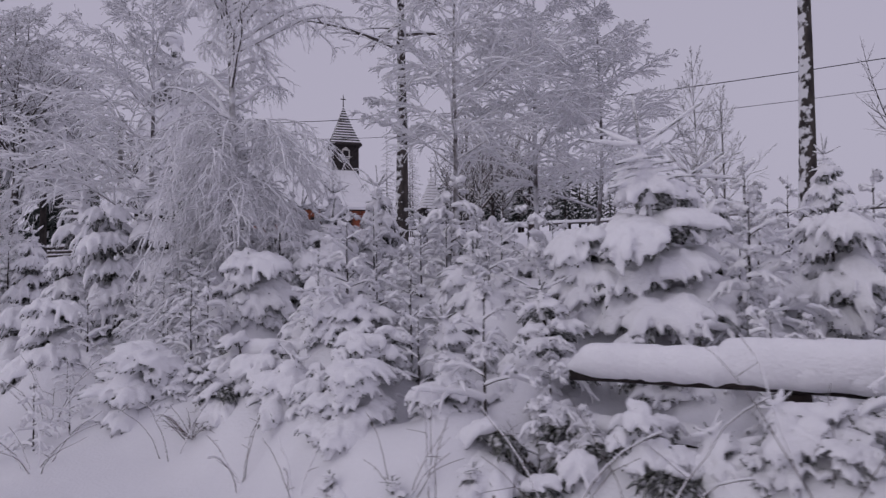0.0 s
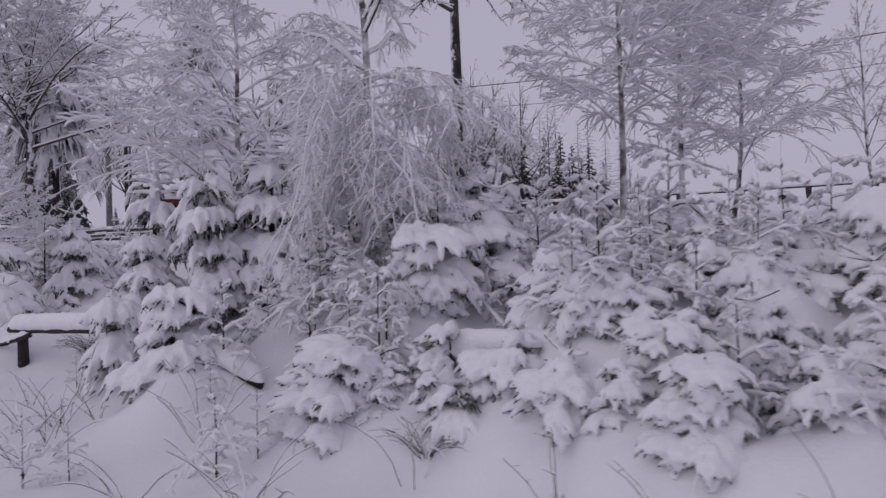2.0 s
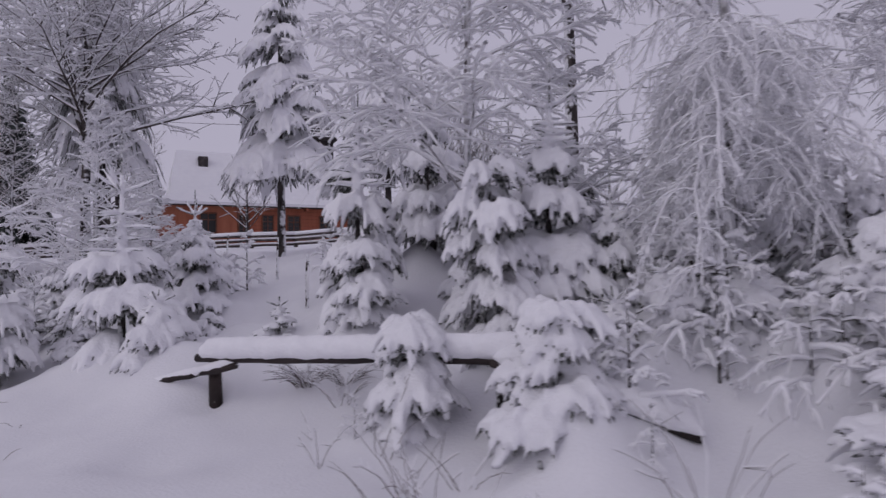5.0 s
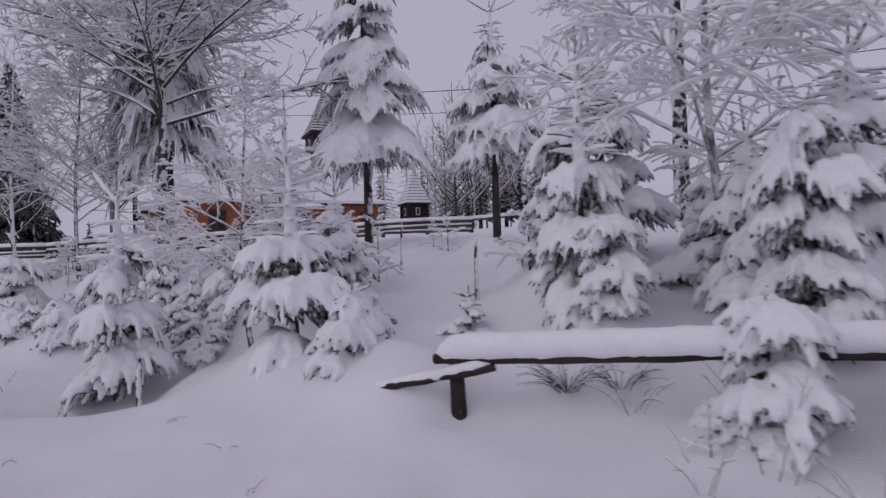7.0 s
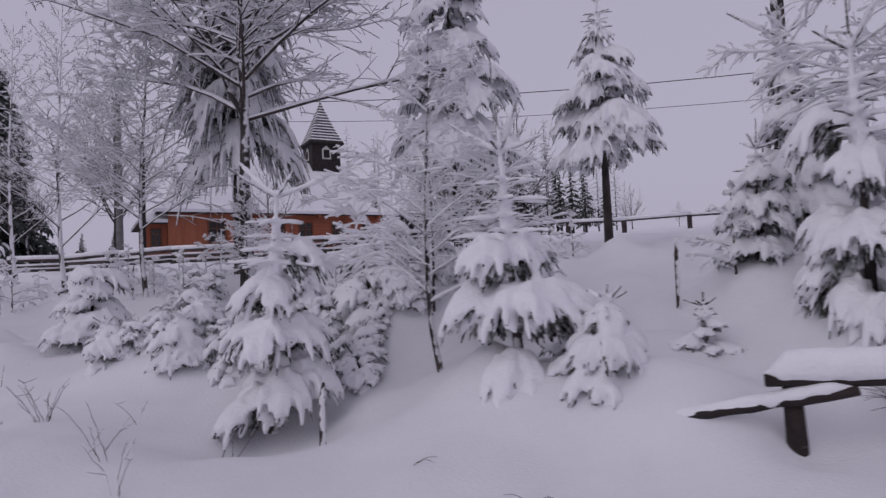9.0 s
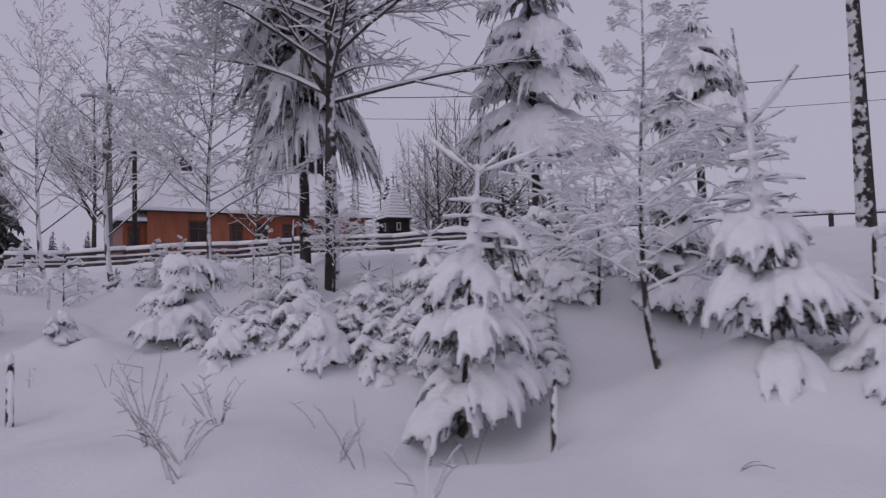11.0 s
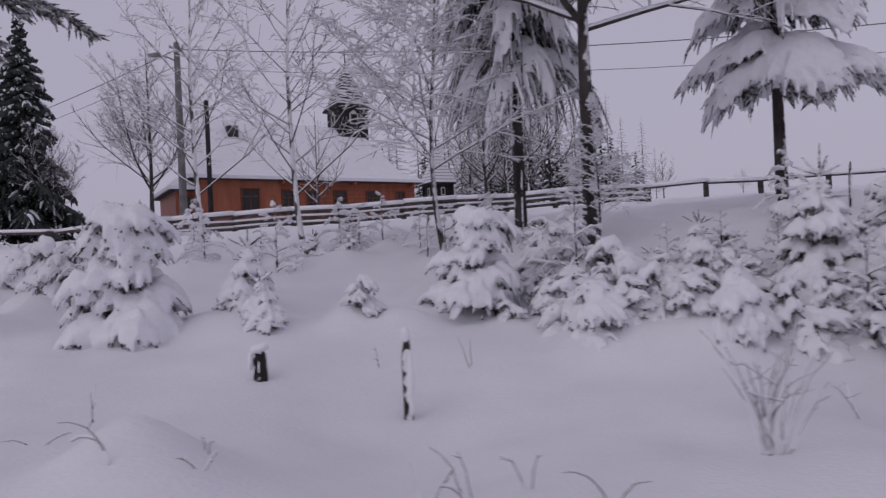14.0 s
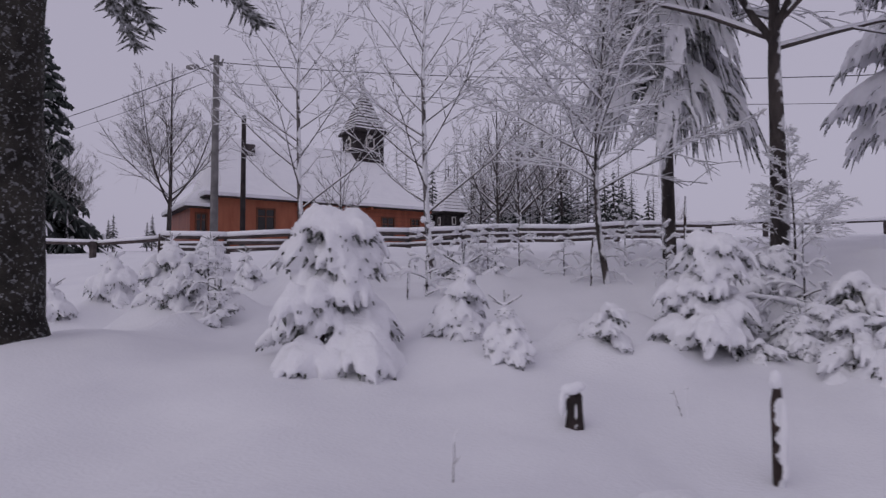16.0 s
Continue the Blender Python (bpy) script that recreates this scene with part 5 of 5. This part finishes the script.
for k in range(46):
    x = g.uniform(-24, 0.5)
    y = g.uniform(5.2, 9.0) if x < -8 else g.uniform(4.4, 8.5)
    if any(abs(x - a) < 0.5 and abs(y - b) < 0.5 for a, b in ((-18.8, 7.0), (-11, 7.2), (-12.5, 8.2), (-21.5, 6.2))):
        continue
    broadleaf(shrub if k % 2 else shrub_b, "low frosted brush half buried in snow", on(x, y, 0.12), g.uniform(0, 360), g.uniform(0.7, 1.2), "shrub", "frosted_shrub", BRUSH)

for k in range(34):
    x, y = g.uniform(-8.5, 0.8), g.uniform(5.2, 9.2)
    broadleaf(shrub if k % 2 else shrub_b, "frosted brush thick with hoar and snow", on(x, y, 0.12), g.uniform(0, 360), g.uniform(1.0, 1.8), "shrub", "frosted_shrub", BRUSH)

for k in range(44):
    x, y = g.uniform(-7.2, 0.8), g.uniform(3.7, 5.6)
    broadleaf(shrub if k % 2 else shrub_b, "twiggy frosted shrub tangled among the spruces", on(x, y, 0.1), g.uniform(0, 360), g.uniform(0.6, 1.15), "shrub", "frosted_shrub", BRUSH)
for x, y, s, a in ((-6.85, 2.35, 0.62, 0), (-6.6, 2.5, 0.45, 90), (-5.7, 2.9, 0.72, 200), (-5.55, 3.1, 0.55, 40), (-6.59, 3.6, 0.45, 130), (-8.6, 3.7, 0.42, 20)):
    broadleaf(shrub if a < 100 else shrub_b, "twiggy frosted shrub in front of the barrier", on(x, y, 0.05), a, s, "shrub", "frosted_shrub", BRUSH)

# tall dark trunks
tall = broadleaf_meshes("tall_trunk", 33, H=13.0, trunk_r=0.17, first=0.36, n1=22, n2=8, n3=4, len1=0.25, up1=0.2, droop=0.15, coat=0.02, wig=0.04)
broadleaf(tall, "tall dark trunk with snow plastered on one side", on(-9.3, 12.6), 250)
broadleaf(tall, "tall dark trunk with a high spreading crown", on(-1.05, 15.6), 250, 1.15)
old = thing("old_spruce", "massive rough-barked spruce trunk flecked with snow and lichen", "spruce tree", on(-22.89, 3.19, 0.15))
tz = np.linspace(0, 9, 30)
g = np.random.default_rng(3)
part("trunk", mesh_of("old_trunk", [tubes(np.stack([0.03 * np.sin(tz), 0.03 * np.cos(tz * 1.3), tz], -1), 0.26 + 0.09 * np.exp(-tz * 5) - 0.006 * tz + g.normal(0, 0.004, 30), 22)], BARK_LICHEN), old)
for k in range(8):
    az = radians(5 + 15 * k)
    d = np.array([math.cos(az), math.sin(az), 0])
    s = np.linspace(0, 1, 7)
    L = 1.75 + 0.35 * math.sin(k * 2.0)
    c = np.array([0, 0, 3.35 + 0.12 * (k % 3)]) + np.outer(s * L, d) + np.outer(0.25 * s * L - 0.42 * s**2 * L, (0, 0, 1))
    tw, tr = [], []
    for _ in range(320):
        q = g.uniform(0.2, 1.0)
        j = q * 6
        b0 = c[int(j)] * (1 - j % 1) + c[min(int(j) + 1, 6)] * (j % 1)
        dd = d * g.uniform(0.2, 0.9) + np.array([-d[1], d[0], 0]) * g.normal(0, 0.7) + np.array([0, 0, -g.uniform(0.1, 0.8)])
        tw.append(np.stack([b0 + dd * 0.14 * v for v in (0, 0.5, 1)]))
        tr.append([0.012, 0.014, 0.004])
    bough = part("low_bough", mesh_of("low_bough", [tubes(c, 0.025 * (1.1 - s), 6), tubes(np.array(tw), np.array(tr), 4)], NEEDLES), old, "dark drooping needle bough")
    part("snow_cover", mesh_of("bough_snow", [tubes(c + (0, 0, 0.03), 0.04 * (1.1 - s) + 0.008, 6, True)], SNOW_PAD), bough)


# ---------------------------------------------------------------- distance
def conifer_meshes(key, H, R, seed, n=110, snow=0.5, bare=0.05, mat=None):
    """A distant conifer of layered sprays, darker where the snow has slid off."""
    r = np.random.default_rng(seed)
    P, Q, S, SR = [], [], [], []
    for i in range(n):
        u = (i + r.uniform(0, 1)) / n
        z = H * (bare + (0.98 - bare) * u)
        L = R * (1 - u) ** 0.85 * r.uniform(0.4, 1.15) + 0.05 * R
        az = i * 2.39996 + r.normal(0, 0.3)
        d, sd = np.array([math.cos(az), math.sin(az), 0]), np.array([-math.sin(az), math.cos(az), 0])
        s = np.linspace(0, 1, 4)
        c = np.array([0, 0, z]) + np.outer(s * L, d) + np.outer(0.15 * s * L - 0.45 * s**2 * L, (0, 0, 1))
        P.append(c)
        Q.append(np.array([0.04, 0.10, 0.10, 0.03]) * (0.4 * R + 0.2))
        for k in range(5):
            f = 0.3 + 0.14 * k
            b0 = c[0] * (1 - f) + c[3] * f + (0, 0, 0.05 * L)
            for sg in (-1, 1):
                e = b0 + np.outer(s * L * 0.42 * (1.1 - f), d * 0.6 + sd * sg * 0.8) - np.outer(0.5 * s**2 * L * 0.35, (0, 0, 1))
                P.append(e)
                Q.append(np.array([0.07, 0.09, 0.07, 0.02]) * (0.4 * R + 0.2) * r.uniform(0.7, 1.3))
                if r.uniform() < snow:
                    S.append(e + (0, 0, 0.045 * R))
                    SR.append(np.array([0.05, 0.07, 0.06, 0.02]) * (0.4 * R + 0.2))
    trunk = [tubes([(0, 0, -0.3), (0, 0, H * 0.5), (0, 0, H)], [0.02 * H, 0.012 * H, 0.01], 8)]
    S.append(np.array([(0, 0, H * 0.9), (0, 0, H * 0.95), (0, 0, H), (0, 0, H * 1.02)]))
    SR.append(np.array([0.05, 0.04, 0.03, 0.01]))
    return mesh_of(key + "_trunk", trunk, BARK), mesh_of(key + "_needles", [tubes(np.array(P), np.array(Q), 3)], mat or NEEDLES_FAR), mesh_of(key + "_snow", [tubes(np.array(S), np.array(SR), 3)], FROST)


con = conifer_meshes("dark_conifer", 8.0, 2.1, 5, 170, 0.14)
con_w = conifer_meshes("dark_conifer_b", 6.0, 1.4, 15, 46, 0.4, 0.16)
lar = broadleaf_meshes("larch", 41, sides=(6, 3, 3, 3), H=10.0, trunk_r=0.09, first=0.15, n1=70, n2=4, n3=0, len1=0.17, up1=0.0, droop=0.2, coat=0.03, wig=0.05, grow=1.0, wood_levels=1)
far_bare = broadleaf_meshes("far_bare_tree", 43, H=10.0, trunk_r=0.14, first=0.15, n1=14, n2=6, n3=1, len1=0.5, up1=0.95, coat=0.02, wig=0.08, fork=4, splay=0.42, sides=(7, 3, 3, 3), flat=0.2, grow=1.6, snow=(0, 0.5, 0.4, 0.0))
mid_bare = broadleaf_meshes("mid_bare_tree", 44, H=10.0, trunk_r=0.15, first=0.22, n1=20, n2=12, n3=5, len1=0.52, up1=0.95, coat=0.014, wig=0.1, fork=4, splay=0.36, sides=(7, 3, 3, 3), flat=0.15, grow=1.1, len2=0.5, len3=0.5, snow=(0, 0.5, 0.4, 0.0), wood_levels=3)
FAR = "woods behind the church"
for x, y, s, a in ((-41.9, 26.5, 0.98, 120), (-46.5, 24.5, 0.6, 10)):
    broadleaf(mid_bare, "bare frosted tree with a round fine-twigged crown", on(x, y), a, s, group=FAR)
for x, y, s, a in ((-47.9, 24, 1.5, 0), (-52.5, 27, 1.35, 80), (-50.0, 20.5, 1.1, 150)):
    spruce(con, "tall dark spruce with hardly any snow on it", on(x, y), a, s, group=FAR, name="dark_spruce")
for x, y, s, a in ((-21.4, 56, 1.0, 30), (-29.2, 54, 0.9, 60), (-27.5, 56, 0.9, 100), (-22.0, 54, 0.9, 140), (-19.9, 54, 0.75, 180), (-24.5, 57, 0.8, 200), (-46.2, 30, 0.36, 20), (-49.1, 30, 0.38, 50), (-47.5, 31, 0.3, 90), (-50.5, 31, 0.34, 120), (-31.0, 55, 0.7, 220), (-33, 57, 0.9, 10), (-37, 58, 1.1, 40), (-25.7, 55, 1.1, 15), (-23.2, 58, 1.2, 75), (-28.6, 59, 1.3, 35), (-31.6, 60, 1.25, 5), (-34.6, 59, 1.1, 95), (-26.0, 61, 1.3, 25), (-20.8, 59, 1.0, 65), (-39.5, 61, 1.3, 85), (-41.5, 57, 1.0, 185), (-18.6, 56, 0.7, 25)):
    spruce(con_w, "dark spruce in the woods dusted with snow", on(x, y), a, s, group=FAR, name="dark_spruce")
for x, y, s, a in ((-45.1, 58, 1.3, 0), (-40.4, 56, 1.15, 40), (-26.9, 58, 1.19, 80), (-24.4, 60, 1.06, 120), (-20.1, 62, 0.81, 160), (-18.2, 60, 0.75, 200), (-39.9, 60, 1.1, 240), (-30.3, 62, 0.85, 280), (-28.4, 60, 0.9, 320), (-17.1, 58, 0.45, 20), (-35.5, 62, 1.1, 60), (-43, 60, 1.2, 100), (-22.5, 61, 0.88, 140), (-32.4, 60, 1.0, 30), (-27.6, 56, 1.0, 90), (-29.8, 57, 1.1, 50), (-25.2, 58, 1.0, 10), (-23.6, 56, 1.06, 70), (-33.6, 61, 1.2, 20), (-36.6, 60, 1.25, 130), (-21.2, 60, 1.00, 210)):
    broadleaf(lar, "bare larch in the frosted woods", on(x, y), a, s, group=FAR, name="larch")
for x, y, s, a in ((-28.3, 50, 1.32, 0), (-30.3, 51, 1.3, 60), (-26.8, 51, 1.2, 270), (-12.1, 40, 0.15, 10), (-16.5, 57, 0.4, 50), (1.6, 20, 0.6, 30), (4.5, 22, 0.85, 30), (-34.0, 30.0, 0.6, 250)):
    broadleaf(far_bare, "bare frosted tree with a fan of fine branches", on(x, y), a, s, group=FAR)
for x, y, s, a in ((-1.9, 9.2, 0.55, 0), (-1.5, 8.6, 0.42, 90), (2.0, 13, 0.8, 30)):
    broadleaf(birch, "thin bare larch sapling on the bank", on(x, y), a, s, name="larch_sapling")
for x, y, s, a in ((-35.9, 57, 1.05, 20), (-34.2, 56.5, 1.1, 140), (-33.0, 55.5, 0.95, 260), (-31.6, 57, 1.15, 75), (-30.2, 56, 1.05, 310), (-28.9, 57.5, 1.15, 190), (-27.4, 56, 1.1, 45), (-37.2, 58, 1.0, 230)):
    broadleaf(lar, "bare larch in the frosted woods", on(x, y), a, s, group=FAR, name="larch")
for x, y, s, a in ((-32.4, 53.5, 1.05, 15), (-29.2, 53.6, 1.2, 205), (-25.6, 54.5, 1.2, 110)):
    broadleaf(far_bare, "bare frosted tree with a fan of fine branches", on(x, y), a, s, group=FAR)


# ---------------------------------------------------------------- stalks and twigs in the snow
def stalks(label, x, y, n, h, spread, seed, arch=0.3, r=0.006, snow=0.4):
    """A tuft of thin dry stems, some arched over, with snow caught on them."""
    g = np.random.default_rng(seed)
    t = thing("dry_shrub", label, "shrub", on(x, y, 0.02))
    s = np.linspace(0, 1, 8)
    P, R, W, WR = [], [], [], []
    for _ in range(n):
        az, L = g.uniform(0, 2 * np.pi), h * g.uniform(0.55, 1.15)
        d = np.array([math.cos(az), math.sin(az), 0])
        a = arch * g.uniform(0.2, 1.6)
        c = d * spread * 0.25 * g.uniform(0, 1) + np.outer(s * spread * 0.5 + a * s**2 * L * 0.7, d) + np.outer(L * (s - a * 0.55 * s**3), (0, 0, 1)) + np.cumsum(g.normal(0, 0.006 * h * 2, (8, 3)), 0)
        P.append(c)
        R.append(r * (1 - 0.6 * s))
        for k in range(g.integers(0, 3)):
            j = g.integers(3, 7)
            e = g.normal(0, 1, 3) * (1, 1, 0.3) + (0, 0, 0.5)
            e /= np.linalg.norm(e)
            P.append(c[j] + np.outer(s * L * g.uniform(0.1, 0.28), e))
            R.append(r * 0.6 * (1 - 0.5 * s))
    for c, rr in zip(P, R):
        if g.uniform() < snow:
            W.append(c + (0, 0, 0.008))
            WR.append(rr + 0.0035 * g.uniform(0.2, 1.2))
    part("stem_tuft", mesh_of("stem_tuft", [tubes(np.array(P), np.array(R), 5)], DEAD), t)
    if W:
        part("snow_cover", mesh_of("stem_snow", [tubes(np.array(W), np.array(WR), 4)], FROST), t, "", "stuff")


STALKS = [(-17.88, 1.72, 4, 0.13, 0.1, 0.8, 0.2), (-18.0, 1.9, 3, 0.14, 0.1, 0.8, 0.2)]
STALKS += [
    (-15.78, 2.87, 18, 0.62, 0.22, 0.25, 0.5),
    (-15.22, 2.5, 10, 0.35, 0.25, 0.6, 0.5),
    (-15.05, 2.34, 10, 0.42, 0.3, 0.6, 0.4),
    (-15.73, 3.48, 16, 0.4, 0.25, 0.3, 0.6),
    (-17.1, 2.0, 4, 0.28, 0.12, 0.6, 0.3),
    (-16.92, 2.13, 5, 0.33, 0.15, 0.5, 0.3),
    (-16.73, 2.21, 4, 0.32, 0.1, 0.5, 0.3),
    (-14.5, 2.95, 5, 0.4, 0.3, 0.5, 0.3),
    (-18.15, 1.55, 2, 0.25, 0.1, 1.0, 0.2),
    (-19.2, 2.4, 2, 0.25, 0.02, 0.1, 0.2),
    (-19.0, 1.9, 2, 0.12, 0.2, 1.2, 0.2),
]
STALKS += [
    (-16.4, 2.2, 4, 0.25, 0.2, 0.7, 0.3),
    (-13.8, 2.5, 7, 0.45, 0.2, 0.4, 0.5),
    (-14.3, 2.9, 3, 0.45, 0.2, 0.3, 0.3),
    (-12.9, 2.5, 3, 0.15, 0.2, 1.0, 0.3),
    (-11.6, 3.2, 3, 0.14, 0.15, 0.8, 0.2),
    (-12.4, 3.4, 3, 0.12, 0.2, 0.9, 0.3),
    (-9.1, 4.25, 16, 0.3, 0.3, 0.8, 0.6),
    (-8.6, 3.3, 6, 0.35, 0.25, 0.5, 0.6),
    (-7.9, 2.9, 6, 0.4, 0.3, 0.6, 0.5),
    (-7.3, 2.6, 12, 0.5, 0.5, 0.5, 0.7),
    (-6.3, 3.3, 14, 0.65, 0.45, 0.4, 0.7),
]
STALKS += [
    (-5.2, 2.7, 14, 0.5, 0.5, 0.5, 0.7),
    (-3.0, 3.1, 6, 0.5, 0.3, 0.5, 0.4),
    (-2.3, 3.2, 8, 0.45, 0.3, 0.5, 0.4),
    (-1.45, 3.3, 7, 0.85, 0.5, 0.5, 0.15),
    (-1.0, 3.4, 6, 0.9, 0.4, 0.5, 0.15),
    (-0.3, 3.4, 6, 0.8, 0.4, 0.5, 0.1),
    (0.2, 3.5, 5, 0.8, 0.4, 0.4, 0.1),
    (-2.1, 3.2, 6, 0.7, 0.4, 0.6, 0.2),
    (-1.75, 3.75, 60, 0.35, 0.35, 0.8, 0.0),
    (-4.55, 3.5, 40, 0.25, 0.3, 0.9, 0.1),
    (-9.56, 4.4, 90, 0.26, 0.35, 0.9, 0.3),
]
STALKS += [
    (-9.2, 4.45, 50, 0.22, 0.3, 0.9, 0.3),
    (-8.4, 4.2, 14, 0.4, 0.4, 0.7, 0.7),
    (-8.3, 3.5, 5, 0.6, 0.3, 0.5, 0.1),
    (-7.9, 3.15, 8, 0.55, 0.35, 0.5, 0.3),
    (-7.6, 2.9, 8, 0.5, 0.3, 0.5, 0.3),
    (-3.6, 3.2, 6, 0.5, 0.4, 0.6, 0.3),
    (-4.5, 3.3, 5, 0.6, 0.4, 0.6, 0.3),
    (-7.6, 3.3, 8, 0.4, 0.4, 0.5, 0.3),
    (-7.9, 3.2, 6, 0.35, 0.3, 0.6, 0.3),
    (-6.0, 2.5, 8, 0.4, 0.4, 0.6, 0.6),
    (-17.6, 4.3, 3, 0.35, 0.1, 0.3, 0.2),
]
STALKS += [
    (-18.2, 4.0, 3, 0.25, 0.1, 0.3, 0.3),
    (-15.2, 3.9, 4, 0.3, 0.2, 0.4, 0.3),
    (-11.0, 2.7, 2, 0.12, 0.15, 1.0, 0.2),
    (-13.9, 3.55, 3, 0.3, 0.5, 0.9, 0.2),
]
for k, (x, y, n, h, sp, ar, sn) in enumerate(STALKS):
    stalks("dry brown stalks sticking out of the snow", x, y, max(int(n * 0.7), 2), h, sp, 300 + k, ar * 0.7, 0.0026, min(sn + 0.15, 0.8))
